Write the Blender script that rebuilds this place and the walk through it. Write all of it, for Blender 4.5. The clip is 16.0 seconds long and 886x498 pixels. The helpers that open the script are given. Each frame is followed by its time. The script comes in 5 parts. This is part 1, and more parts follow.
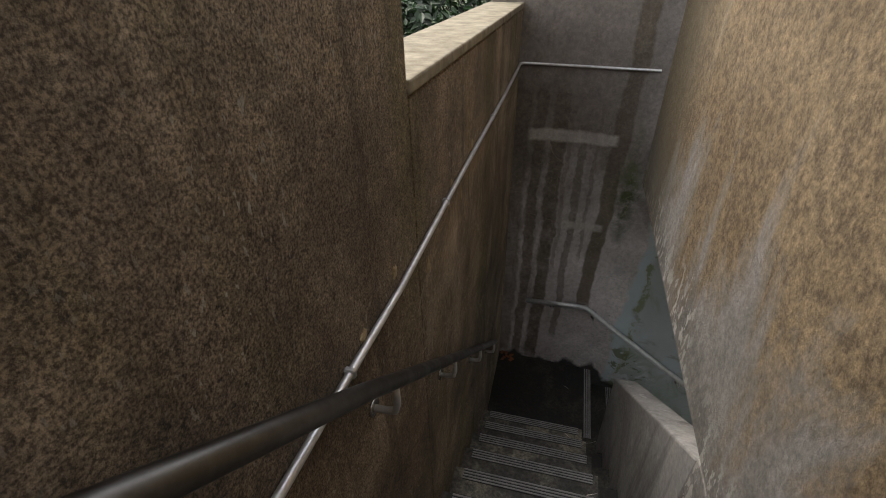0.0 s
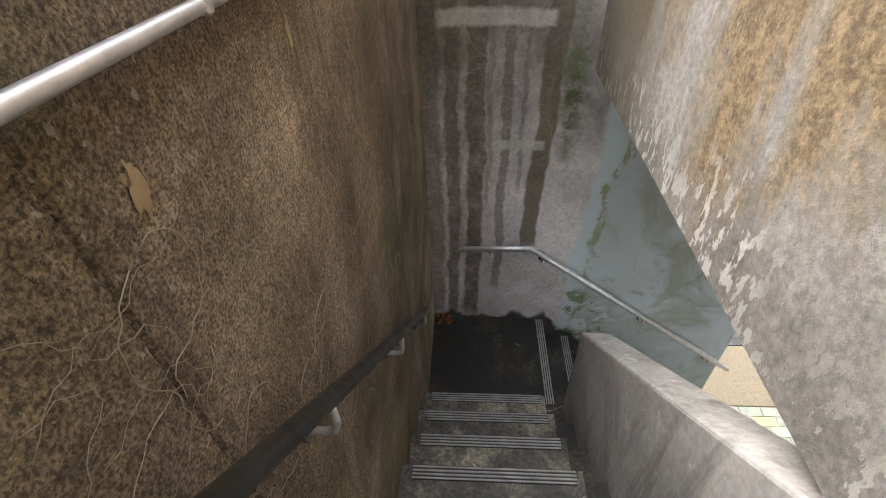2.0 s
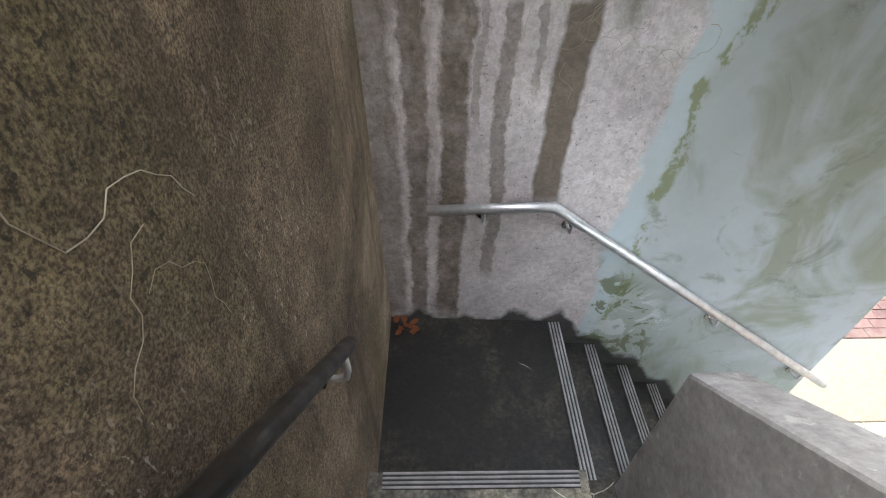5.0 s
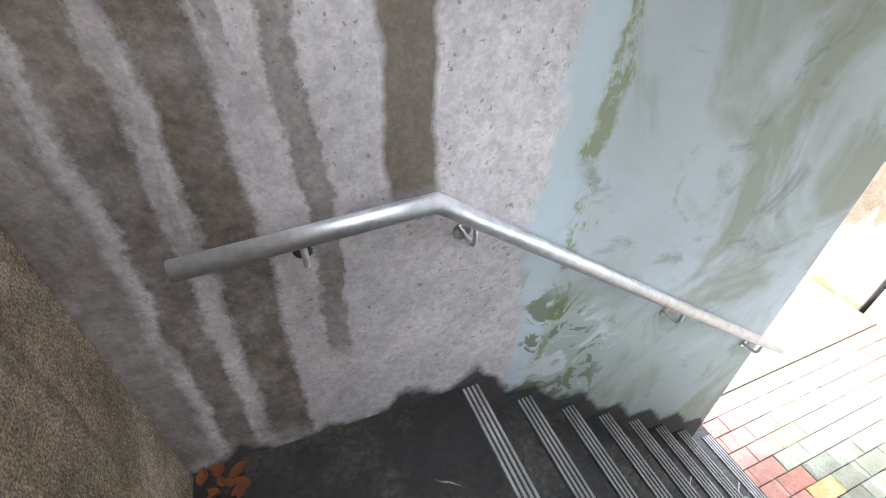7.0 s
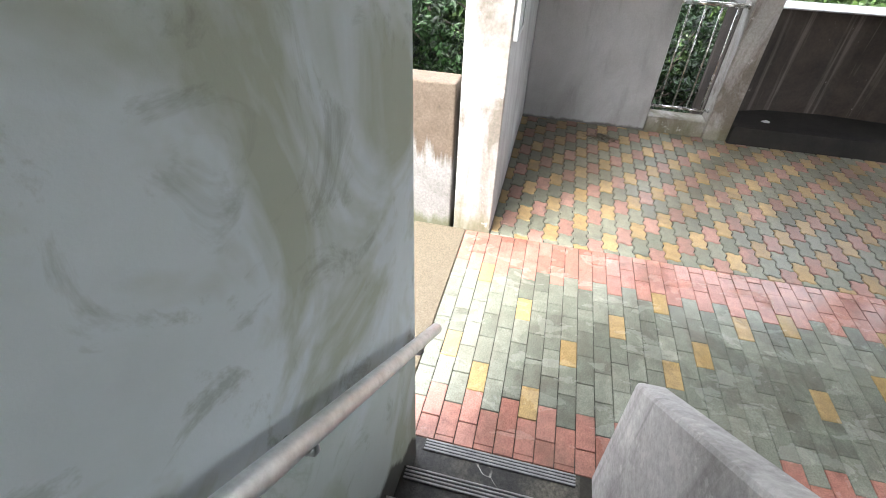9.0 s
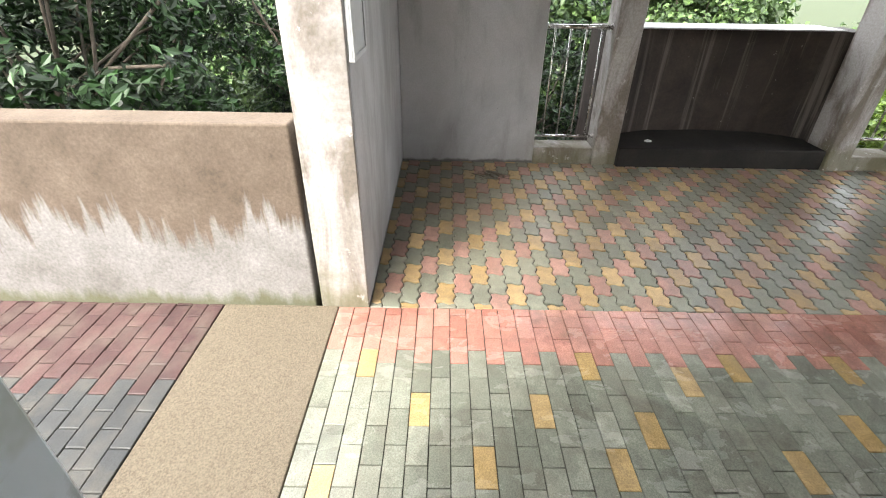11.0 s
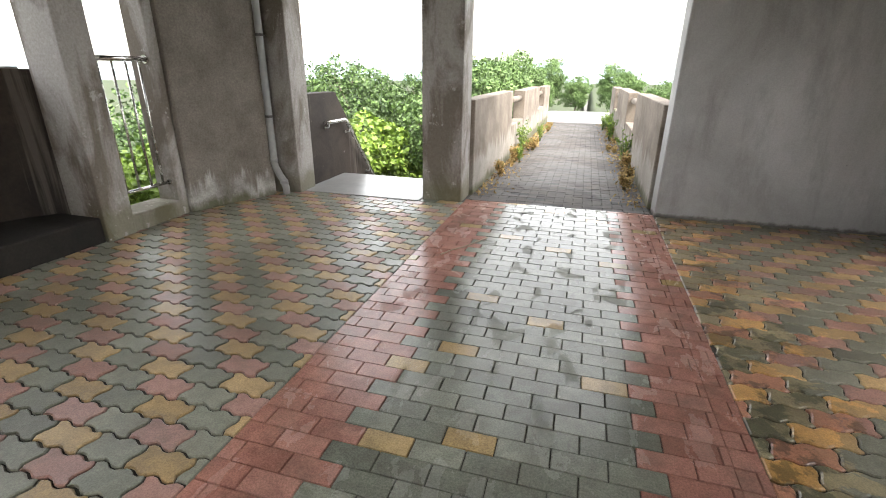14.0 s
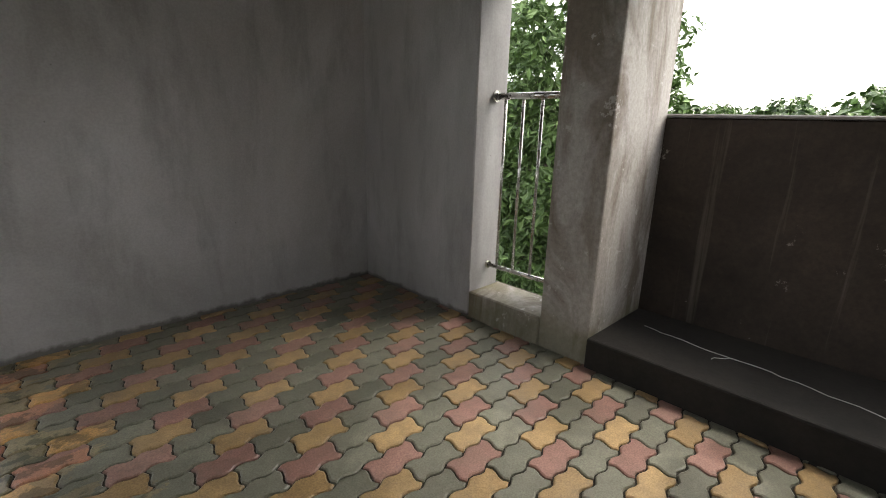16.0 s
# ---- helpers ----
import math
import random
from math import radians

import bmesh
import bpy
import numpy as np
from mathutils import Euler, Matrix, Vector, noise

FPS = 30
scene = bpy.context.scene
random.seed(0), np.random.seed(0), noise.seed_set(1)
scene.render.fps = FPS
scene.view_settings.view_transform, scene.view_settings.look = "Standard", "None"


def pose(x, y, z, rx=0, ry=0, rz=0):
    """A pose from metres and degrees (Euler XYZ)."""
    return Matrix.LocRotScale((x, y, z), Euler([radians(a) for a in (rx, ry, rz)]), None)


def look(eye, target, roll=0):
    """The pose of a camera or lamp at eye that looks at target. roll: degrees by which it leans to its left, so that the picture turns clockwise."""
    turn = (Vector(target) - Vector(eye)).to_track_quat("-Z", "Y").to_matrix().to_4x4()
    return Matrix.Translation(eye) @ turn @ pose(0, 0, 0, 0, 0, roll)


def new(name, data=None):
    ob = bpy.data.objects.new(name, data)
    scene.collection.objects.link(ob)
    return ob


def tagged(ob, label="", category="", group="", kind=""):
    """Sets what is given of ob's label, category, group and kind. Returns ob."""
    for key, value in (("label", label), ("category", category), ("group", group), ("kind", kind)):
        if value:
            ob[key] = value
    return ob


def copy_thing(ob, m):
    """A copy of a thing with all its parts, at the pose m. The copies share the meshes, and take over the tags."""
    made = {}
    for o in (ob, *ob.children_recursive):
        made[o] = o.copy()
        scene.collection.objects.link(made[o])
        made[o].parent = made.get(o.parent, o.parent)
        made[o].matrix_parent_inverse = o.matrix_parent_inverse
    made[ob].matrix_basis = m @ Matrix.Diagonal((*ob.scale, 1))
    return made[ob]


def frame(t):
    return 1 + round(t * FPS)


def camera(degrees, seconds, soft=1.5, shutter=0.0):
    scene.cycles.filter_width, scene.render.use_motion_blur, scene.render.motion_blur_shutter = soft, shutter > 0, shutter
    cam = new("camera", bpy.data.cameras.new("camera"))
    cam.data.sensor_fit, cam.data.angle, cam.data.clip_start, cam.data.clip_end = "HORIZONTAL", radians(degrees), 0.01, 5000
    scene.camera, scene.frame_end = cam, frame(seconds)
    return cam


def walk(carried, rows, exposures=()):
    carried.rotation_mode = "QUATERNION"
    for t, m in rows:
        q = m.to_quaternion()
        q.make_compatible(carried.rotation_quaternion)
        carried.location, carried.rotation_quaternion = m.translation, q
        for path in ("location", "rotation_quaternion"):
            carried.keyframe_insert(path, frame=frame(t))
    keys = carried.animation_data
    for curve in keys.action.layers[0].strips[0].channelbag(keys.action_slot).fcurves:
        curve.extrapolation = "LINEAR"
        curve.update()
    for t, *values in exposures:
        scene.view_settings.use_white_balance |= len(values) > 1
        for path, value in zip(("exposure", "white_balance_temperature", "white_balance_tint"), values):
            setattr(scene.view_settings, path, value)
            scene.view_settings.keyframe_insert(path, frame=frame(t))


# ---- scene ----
cam = camera(87.3, 16.0, soft=1.0)
PATH = [
    (0, (0.297, -0.204, 4.427), (-0.133, 1.379, 3.284), -1.5),
    (0.5, (0.252, -0.08, 4.358), (-0.042, 1.437, 3.087), -1.7),
    (1, (0.275, 0.086, 4.17), (0.076, 1.598, 2.876), -1.9),
    (1.5, (0.312, 0.25, 4.09), (0.166, 1.752, 2.778), -2.0),
    (2, (0.265, 0.433, 3.898), (0.146, 1.941, 2.59), -2.4),
    (2.5, (0.306, 0.588, 3.745), (0.215, 2.102, 2.441), -2.8),
    (3, (0.322, 0.728, 3.636), (0.248, 2.254, 2.344), -2.9),
    (3.2, (0.31, 0.792, 3.579), (0.235, 2.32, 2.291), -3.0),
    (5.3, (0.236, 1.458, 2.935), (0.264, 2.905, 1.554), 0.2),
    (5.5, (0.246, 1.521, 2.894), (0.289, 2.972, 1.518), 0.1),
    (6, (0.214, 1.68, 2.734), (0.337, 3.143, 1.375), 0.2),
    (6.5, (0.277, 1.863, 2.578), (0.569, 3.318, 1.238), 0.1),
    (7, (0.382, 2.015, 2.452), (0.979, 3.422, 1.162), 0.4),
    (7.5, (0.49, 2.151, 2.345), (1.461, 3.375, 1.097), 1),
    (8, (0.705, 2.262, 2.239), (2.009, 3.157, 1.015), 1.1),
    (8.5, (0.945, 2.351, 2.238), (2.404, 2.824, 0.954), 1.8),
    (8.7, (1.023, 2.369, 2.172), (2.516, 2.769, 0.902), 2.2),
    (10.8, (1.748, 2.191, 1.829), (3.435, 2.24, 0.755), 0.9),
    (11, (1.825, 2.192, 1.75), (3.525, 2.191, 0.696), 0.9),
    (11.5, (2.023, 2.171, 1.585), (3.755, 1.979, 0.603), 0.9),
    (12, (2.238, 2.079, 1.441), (3.933, 1.56, 0.515), 1),
    (12.5, (2.448, 1.948, 1.29), (3.973, 1.004, 0.406), 1.3),
    (13, (2.68, 1.677, 1.223), (3.886, 0.328, 0.373), 1.4),
    (13.5, (2.862, 1.333, 1.219), (3.642, -0.319, 0.405), 1.2),
    (14, (2.89, 0.86, 1.242), (3.412, -0.933, 0.527), 0.6),
    (14.5, (2.858, 0.358, 1.242), (3.024, -1.528, 0.598), 0.3),
    (15, (2.624, -0.064, 1.213), (2.311, -1.946, 0.614), 0.2),
    (15.5, (2.309, -0.414, 1.219), (1.462, -2.133, 0.647), 0.7),
    (16, (1.898, -0.699, 1.223), (0.541, -2.066, 0.687), 1.5),
]
EXPOSURES = [(0.0, 1.75, 6900, 10), (0.5, 2.95, 6850, 10), (1.3, 3.2, 6800, 10), (3.2, 3.6, 6600, 10), (5.5, 4.4, 6300, 10), (7.0, 4.55, 6200, 10), (8.0, 4.0, 6250, 10), (8.7, 3.7, 6400, 10), (11.0, 3.32, 6800, 10), (13.0, 3.1, 7000, 10), (14.5, 2.9, 7050, 10), (16.0, 2.35, 7000, 10)]
walk(cam, [(t, look(eye, target, roll)) for t, eye, target, roll in PATH], EXPOSURES)

# ---- sky and sun: a bright overcast day, the hidden sun in the north-west ----
world = bpy.data.worlds.new("overcast_sky")
scene.world = world
world.use_nodes = True
wn = world.node_tree.nodes
wl = world.node_tree.links
sky = wn.new("ShaderNodeTexSky")
sky.sky_type = "NISHITA"
sky.sun_disc = False
sky.sun_elevation, sky.sun_rotation = radians(52), radians(-54)
sky.air_density, sky.dust_density, sky.ozone_density = 1.0, 2.0, 1.0
soft_sky = wn.new("ShaderNodeHueSaturation")
soft_sky.inputs["Saturation"].default_value = 0.25
wl.new(sky.outputs[0], soft_sky.inputs["Color"])
wl.new(soft_sky.outputs[0], wn["Background"].inputs["Color"])
wn["Background"].inputs["Strength"].default_value = 0.15
sun = new("sun", bpy.data.lights.new("sun", "SUN"))
sun.data.energy, sun.data.angle, sun.data.color = 0.5, radians(35), (1.0, 0.96, 0.90)
sun.matrix_world = look((-4.9, 3.6, 7.8), (0, 0, 0))


# ---- materials ----
class Shader:
    """A small builder for one procedural material in world-size units."""

    def __init__(self, name, rough=0.8, metal=0.0):
        self.m = bpy.data.materials.new(name)
        self.m.use_nodes = True
        self.t = self.m.node_tree
        self.b = self.t.nodes["Principled BSDF"]
        self.b.inputs["Roughness"].default_value = rough
        self.b.inputs["Metallic"].default_value = metal
        self.pos = self.t.nodes.new("ShaderNodeTexCoord").outputs["Object"]

    def link(self, a, b):
        self.t.links.new(a, b)

    def world(self):
        """Use true world places, for pieces that share one mesh."""
        self.pos = self.t.nodes.new("ShaderNodeNewGeometry").outputs["Position"]
        return self

    def vec(self, sx, sy, sz):
        n = self.t.nodes.new("ShaderNodeMapping")
        n.inputs["Scale"].default_value = (sx, sy, sz)
        self.link(self.pos, n.inputs["Vector"])
        return n.outputs[0]

    def noise(self, scale, detail=4.0, rough=0.55, vec=None, warp=0.0):
        n = self.t.nodes.new("ShaderNodeTexNoise")
        n.inputs["Scale"].default_value = scale
        n.inputs["Detail"].default_value = detail
        n.inputs["Roughness"].default_value = rough
        n.inputs["Distortion"].default_value = warp
        self.link(vec if vec is not None else self.pos, n.inputs["Vector"])
        return n.outputs["Fac"]

    def voronoi(self, scale, feature="F1", vec=None):
        n = self.t.nodes.new("ShaderNodeTexVoronoi")
        n.feature = feature
        n.inputs["Scale"].default_value = scale
        self.link(vec if vec is not None else self.pos, n.inputs["Vector"])
        return n.outputs["Distance"]

    def ramp(self, fac, stops, smooth=False):
        n = self.t.nodes.new("ShaderNodeValToRGB")
        r = n.color_ramp
        r.interpolation = "EASE" if smooth else "LINEAR"
        while len(r.elements) < len(stops):
            r.elements.new(0.5)
        for e, (p, c) in zip(r.elements, stops):
            e.position = p
            e.color = (*c, 1) if not isinstance(c, (int, float)) else (c, c, c, 1)
        self.link(fac, n.inputs[0])
        return n.outputs[0]

    def mix(self, fac, a, b, kind="MIX"):
        n = self.t.nodes.new("ShaderNodeMix")
        n.data_type, n.blend_type = "RGBA", kind
        for v, k in ((fac, 0), (a, 6), (b, 7)):
            if isinstance(v, (int, float)):
                n.inputs[k].default_value = v if k == 0 else (v, v, v, 1)
            elif isinstance(v, tuple):
                n.inputs[k].default_value = (*v, 1)
            else:
                self.link(v, n.inputs[k])
        return n.outputs[2]

    def math(self, kind, a, b=0.0, c=0.0):
        n = self.t.nodes.new("ShaderNodeMath")
        n.operation = kind
        n.use_clamp = False
        for k, v in enumerate((a, b, c)):
            if isinstance(v, (int, float)):
                n.inputs[k].default_value = v
            else:
                self.link(v, n.inputs[k])
        return n.outputs[0]

    def axis(self, k):
        n = self.t.nodes.new("ShaderNodeSeparateXYZ")
        self.link(self.pos, n.inputs[0])
        return n.outputs["XYZ".index(k)]

    def span(self, v, lo, hi):
        """0 below lo, 1 above hi."""
        n = self.t.nodes.new("ShaderNodeMapRange")
        n.clamp = True
        n.inputs["From Min"].default_value, n.inputs["From Max"].default_value = lo, hi
        self.link(v, n.inputs[0])
        return n.outputs[0]

    def speckle(self, base, scale, lo, hi, soft=0.12, vec=None):
        """Grain: the colour times lo or hi, by a fine noise."""
        n = self.noise(scale, 5, 0.7, vec)
        f = self.span(n, 0.5 - soft, 0.5 + soft)
        return self.mix(f, self.mix(1.0, base, (lo, lo, lo), "MULTIPLY"), self.mix(1.0, base, (hi, hi, hi), "MULTIPLY"))

    def random(self):
        return self.t.nodes.new("ShaderNodeObjectInfo").outputs["Random"]

    def island(self):
        return self.t.nodes.new("ShaderNodeNewGeometry").outputs["Random Per Island"]

    def color(self, v):
        if isinstance(v, tuple):
            self.b.inputs["Base Color"].default_value = (*v, 1)
        else:
            self.link(v, self.b.inputs["Base Color"])
        return self

    def rough(self, v):
        self.link(v, self.b.inputs["Roughness"])
        return self

    def bump(self, height, strength=0.4, distance=0.005):
        n = self.t.nodes.new("ShaderNodeBump")
        n.inputs["Strength"].default_value = strength
        n.inputs["Distance"].default_value = distance
        self.link(height, n.inputs["Height"])
        if self.b.inputs["Normal"].is_linked:
            self.link(self.b.inputs["Normal"].links[0].from_socket, n.inputs["Normal"])
        self.link(n.outputs[0], self.b.inputs["Normal"])
        return self


def concrete(name, dark, light, streak=0.5, streak_color=(0.05, 0.045, 0.04), grain=0.5, rough=0.85):
    """Weathered cast concrete: cloudy patches, fine grain, faint runs of water."""
    s = Shader(name, rough)
    cloud = s.noise(1.3, 5, 0.6, warp=0.5)
    base = s.ramp(cloud, [(0.3, dark), (0.7, light)])
    fine = s.noise(55, 6, 0.7)
    base = s.mix(grain, base, s.ramp(fine, [(0.3, 0.35), (0.7, 0.75)]), "OVERLAY")
    runs = s.ramp(s.noise(1.0, 4, 0.6, s.vec(9, 9, 0.55)), [(0.52, 0.0), (0.68, streak)])
    base = s.mix(runs, base, streak_color)
    pits = s.ramp(s.voronoi(38), [(0.0, 0.0), (0.16, 1.0)])
    base = s.mix(0.25, base, pits, "MULTIPLY")
    s.color(base)
    s.bump(fine, 0.5, 0.004)
    s.bump(cloud, 0.3, 0.01)
    return s.m


M_CEIL = concrete("ceiling_concrete", (0.12, 0.115, 0.105), (0.22, 0.21, 0.20), 0.2, grain=0.2)


def mat_plaster():
    """Smooth grey plaster, cloudy with damp, a dirt band at the foot, darker low down."""
    s = Shader("grey_plaster", 0.8)
    z = s.axis("Z")
    base = s.ramp(s.noise(0.9, 6, 0.6, s.vec(1, 1, 0.6), warp=0.8), [(0.3, (0.30, 0.295, 0.29)), (0.7, (0.52, 0.52, 0.53))])
    base = s.mix(s.ramp(s.noise(3.5, 6, 0.65, s.vec(1.5, 1.5, 0.35)), [(0.5, 0.0), (0.72, 0.45)]), base, (0.16, 0.155, 0.145))
    base = s.speckle(base, 90, 0.93, 1.06)
    specks = s.ramp(s.voronoi(7), [(0.018, 0.55), (0.03, 0.0)])
    base = s.mix(specks, base, (0.06, 0.055, 0.05))
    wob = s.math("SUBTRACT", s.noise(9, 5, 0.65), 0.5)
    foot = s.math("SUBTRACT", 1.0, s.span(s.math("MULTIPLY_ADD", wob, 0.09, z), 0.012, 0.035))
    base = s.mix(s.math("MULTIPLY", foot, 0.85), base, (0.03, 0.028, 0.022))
    # lower wall a little darker, fading out at about 0.45 m
    low_tone = s.math("SUBTRACT", 1.0, s.span(s.math("MULTIPLY_ADD", wob, 0.5, z), 0.05, 0.45))
    base = s.mix(s.math("MULTIPLY", low_tone, 0.3), base, (0.19, 0.18, 0.16))
    s.color(base)
    s.bump(s.noise(14, 5, 0.6), 0.25, 0.006)
    return s.m


def mat_stair_wall():
    """Old rough concrete, brown-black with algae, pale lichen specks and bare patches."""
    s = Shader("dark_stair_wall", 0.9)
    cloud = s.noise(1.6, 6, 0.65, warp=0.8)
    base = s.ramp(cloud, [(0.30, (0.040, 0.033, 0.027)), (0.52, (0.085, 0.073, 0.058)), (0.74, (0.16, 0.144, 0.120))])
    green = s.ramp(s.noise(0.9, 5, 0.6, s.vec(3, 3, 0.8)), [(0.5, 0.0), (0.7, 0.55)])
    base = s.mix(green, base, (0.062, 0.062, 0.026))
    grain = s.noise(26, 7, 0.78)
    base = s.mix(1.0, base, (2.8, 2.52, 2.2), "MULTIPLY")
    base = s.speckle(base, 1.3, 0.62, 1.22, 0.14)
    base = s.speckle(base, 7, 0.82, 1.15, 0.14)
    base = s.speckle(base, 55, 0.74, 1.22, 0.10)
    base = s.speckle(base, 230, 0.45, 1.6, 0.09)
    scab = s.math("MULTIPLY", s.ramp(s.noise(16, 7, 0.8), [(0.61, 0.0), (0.64, 0.5)]), s.ramp(s.noise(1.7, 4), [(0.46, 0.0), (0.58, 1.0)]))
    base = s.mix(scab, base, s.speckle(s.mix(0.0, (0.30, 0.265, 0.215), 0.0), 80, 0.45, 1.3, 0.06))
    dark = s.math("MULTIPLY", s.ramp(s.noise(70, 5, 0.7), [(0.57, 0.0), (0.61, 0.8)]), s.ramp(s.noise(2.1, 4), [(0.42, 0.2), (0.6, 1.0)]))
    base = s.mix(dark, base, (0.024, 0.02, 0.016))
    specks = s.math("MULTIPLY", s.ramp(s.noise(95, 3, 0.6, s.vec(1, 1, 0.45)), [(0.62, 0.0), (0.65, 1.0)]), s.ramp(s.noise(2.6, 4), [(0.44, 0.1), (0.58, 0.9)]))
    base = s.mix(specks, base, (0.40, 0.37, 0.31))
    pits = s.ramp(s.voronoi(60), [(0.05, 0.25), (0.3, 1.0)])
    base = s.mix(0.4, base, pits, "MULTIPLY")
    runs = s.ramp(s.noise(1.0, 5, 0.6, s.vec(11, 11, 0.6)), [(0.55, 0.0), (0.70, 0.6)])
    base = s.mix(runs, base, (0.035, 0.028, 0.02))
    s.color(base)
    s.bump(grain, 0.9, 0.012)
    s.bump(s.noise(6, 5, 0.6), 0.5, 0.02)
    return s.m


def mat_back_wall():
    """Lilac-grey concrete with brown drip streaks; its lower end painted pale blue-green."""
    s = Shader("streaked_back_wall", 0.75)
    x, z = s.axis("X"), s.axis("Z")
    wob = s.math("SUBTRACT", s.noise(3.0, 5, 0.6), 0.5)
    cloud = s.noise(2.2, 5, 0.6)
    base = s.ramp(cloud, [(0.3, (0.58, 0.53, 0.54)), (0.7, (0.76, 0.71, 0.72))])
    # runs of dirt, densest towards the shaft's inner corner
    bent = s.math("ADD", s.math("MULTIPLY_ADD", s.math("SUBTRACT", s.noise(1.6, 3, 0.6), 0.5), 0.10, x), s.math("MULTIPLY", s.math("SUBTRACT", s.noise(16, 6, 0.75), 0.5), 0.06))
    grime = s.ramp(s.noise(34, 6, 0.75), [(0.3, (0.075, 0.058, 0.042)), (0.75, (0.27, 0.22, 0.165))])
    for centre, half, foot, head, power in ((0.03, 0.075, 1.2, 3.6, 0.72), (0.165, 0.036, 1.2, 3.6, 0.85), (0.29, 0.05, 1.2, 3.6, 0.92), (0.445, 0.026, 1.5, 3.4, 0.7), (0.53, 0.012, 2.35, 3.6, 0.5), (0.36, 0.014, 2.2, 3.6, 0.5)):
        away = s.math("ABSOLUTE", s.math("SUBTRACT", bent, centre))
        band = s.math("SUBTRACT", 1.0, s.span(away, half * 0.8, half * 1.12))
        wobz = s.math("MULTIPLY_ADD", wob, 0.4, z)
        band = s.math("MULTIPLY", band, s.math("MULTIPLY", s.span(wobz, foot, foot + 0.08), s.math("SUBTRACT", 1.0, s.span(wobz, head - 0.1, head))))
        band = s.math("MULTIPLY", band, s.ramp(s.noise(9, 5, 0.7), [(0.3, power * 0.65), (0.55, power)]))
        base = s.mix(band, base, grime)
    # lighter brown mottling between the runs
    mott = s.math("MULTIPLY", s.ramp(s.noise(5.5, 6, 0.7, s.vec(1.6, 1, 0.5)), [(0.47, 0.0), (0.6, 0.55)]), s.math("SUBTRACT", 1.0, s.span(x, 0.12, 0.55)))
    base = s.mix(mott, base, grime)
    # one broad brown run above the handrail's bend
    xs = s.math("MULTIPLY_ADD", wob, 0.10, x)
    xs = s.math("ABSOLUTE", s.math("SUBTRACT", s.math("MULTIPLY_ADD", s.math("SUBTRACT", z, 2.2), -0.03, xs), 0.635))
    broad = s.math("MULTIPLY", s.math("SUBTRACT", 1.0, s.span(xs, 0.042, 0.056)), s.span(z, 1.90, 1.97))
    base = s.mix(s.math("MULTIPLY", broad, 0.85), base, (0.14, 0.105, 0.06))
    # dark weathered top
    top = s.span(s.math("MULTIPLY_ADD", wob, 1.2, z), 2.45, 3.2)
    base = s.mix(s.math("MULTIPLY", top, 0.85), base, s.mix(0.45, grime, (0.045, 0.038, 0.028)))
    algal = s.math("MULTIPLY", s.math("SUBTRACT", 1.0, s.span(s.math("ADD", s.math("ABSOLUTE", s.math("SUBTRACT", x, 0.775)), s.math("MULTIPLY", s.math("ABSOLUTE", s.math("SUBTRACT", z, 2.92)), 0.22)), 0.03, 0.13)), s.ramp(s.noise(9, 5, 0.7), [(0.38, 0.0), (0.55, 0.9)]))
    base = s.mix(algal, base, (0.06, 0.085, 0.018))
    # bare pale band where a board was fixed
    zb = s.math("ABSOLUTE", s.math("SUBTRACT", s.math("MULTIPLY_ADD", wob, 0.12, z), 3.295))
    band = s.math("MULTIPLY", s.math("SUBTRACT", 1.0, s.span(zb, 0.03, 0.05)), s.math("SUBTRACT", 1.0, s.span(s.math("ABSOLUTE", s.math("SUBTRACT", x, 0.37)), 0.26, 0.29)))
    base = s.mix(s.math("MULTIPLY", band, 0.8), base, (0.5, 0.46, 0.42))
    # pale ghost of a small bracket
    zg = s.math("ABSOLUTE", s.math("SUBTRACT", s.math("MULTIPLY_ADD", wob, 0.05, z), 2.65))
    ghost = s.math("MULTIPLY", s.math("SUBTRACT", 1.0, s.span(zg, 0.02, 0.035)), s.math("SUBTRACT", 1.0, s.span(s.math("ABSOLUTE", s.math("SUBTRACT", x, 0.52)), 0.13, 0.15)))
    base = s.mix(s.math("MULTIPLY", ghost, 0.7), base, (0.62, 0.59, 0.57))
    # painted part
    edge = s.math("ADD", s.math("MULTIPLY_ADD", wob, 0.22, x), s.math("MULTIPLY", s.math("SUBTRACT", z, 2.0), -0.06))
    paint = s.span(edge, 0.92, 0.95)
    pc = s.ramp(s.noise(1.5, 5, 0.6, warp=0.6), [(0.3, (0.42, 0.465, 0.475)), (0.7, (0.56, 0.61, 0.645))])
    algae = s.ramp(s.noise(2.1, 5, 0.6, s.vec(1.0, 1, 0.7), warp=1.0), [(0.47, 0.0), (0.60, 0.7)])
    pc = s.mix(algae, pc, (0.27, 0.28, 0.18))
    grim = s.ramp(s.noise(4.5, 7, 0.7, warp=0.8), [(0.56, 0.0), (0.66, 0.55)])
    pc = s.mix(grim, pc, (0.20, 0.21, 0.17))
    low = s.math("SUBTRACT", 1.0, s.span(s.math("MULTIPLY_ADD", x, 0.8, s.math("MULTIPLY_ADD", wob, 0.9, z)), 2.35, 2.5))
    pc = s.mix(s.math("MULTIPLY", low, 0.35), pc, (0.30, 0.36, 0.27))
    # fresh blue margin, green drips beside it, bare flaked patches low down
    margin = s.math("SUBTRACT", 1.0, s.span(s.math("MULTIPLY_ADD", wob, 0.05, edge), 1.00, 1.06))
    pc = s.mix(s.math("MULTIPLY", margin, 0.8), pc, (0.56, 0.65, 0.70))
    dx = s.math("ABSOLUTE", s.math("SUBTRACT", s.math("MULTIPLY_ADD", wob, 0.10, edge), 1.055))
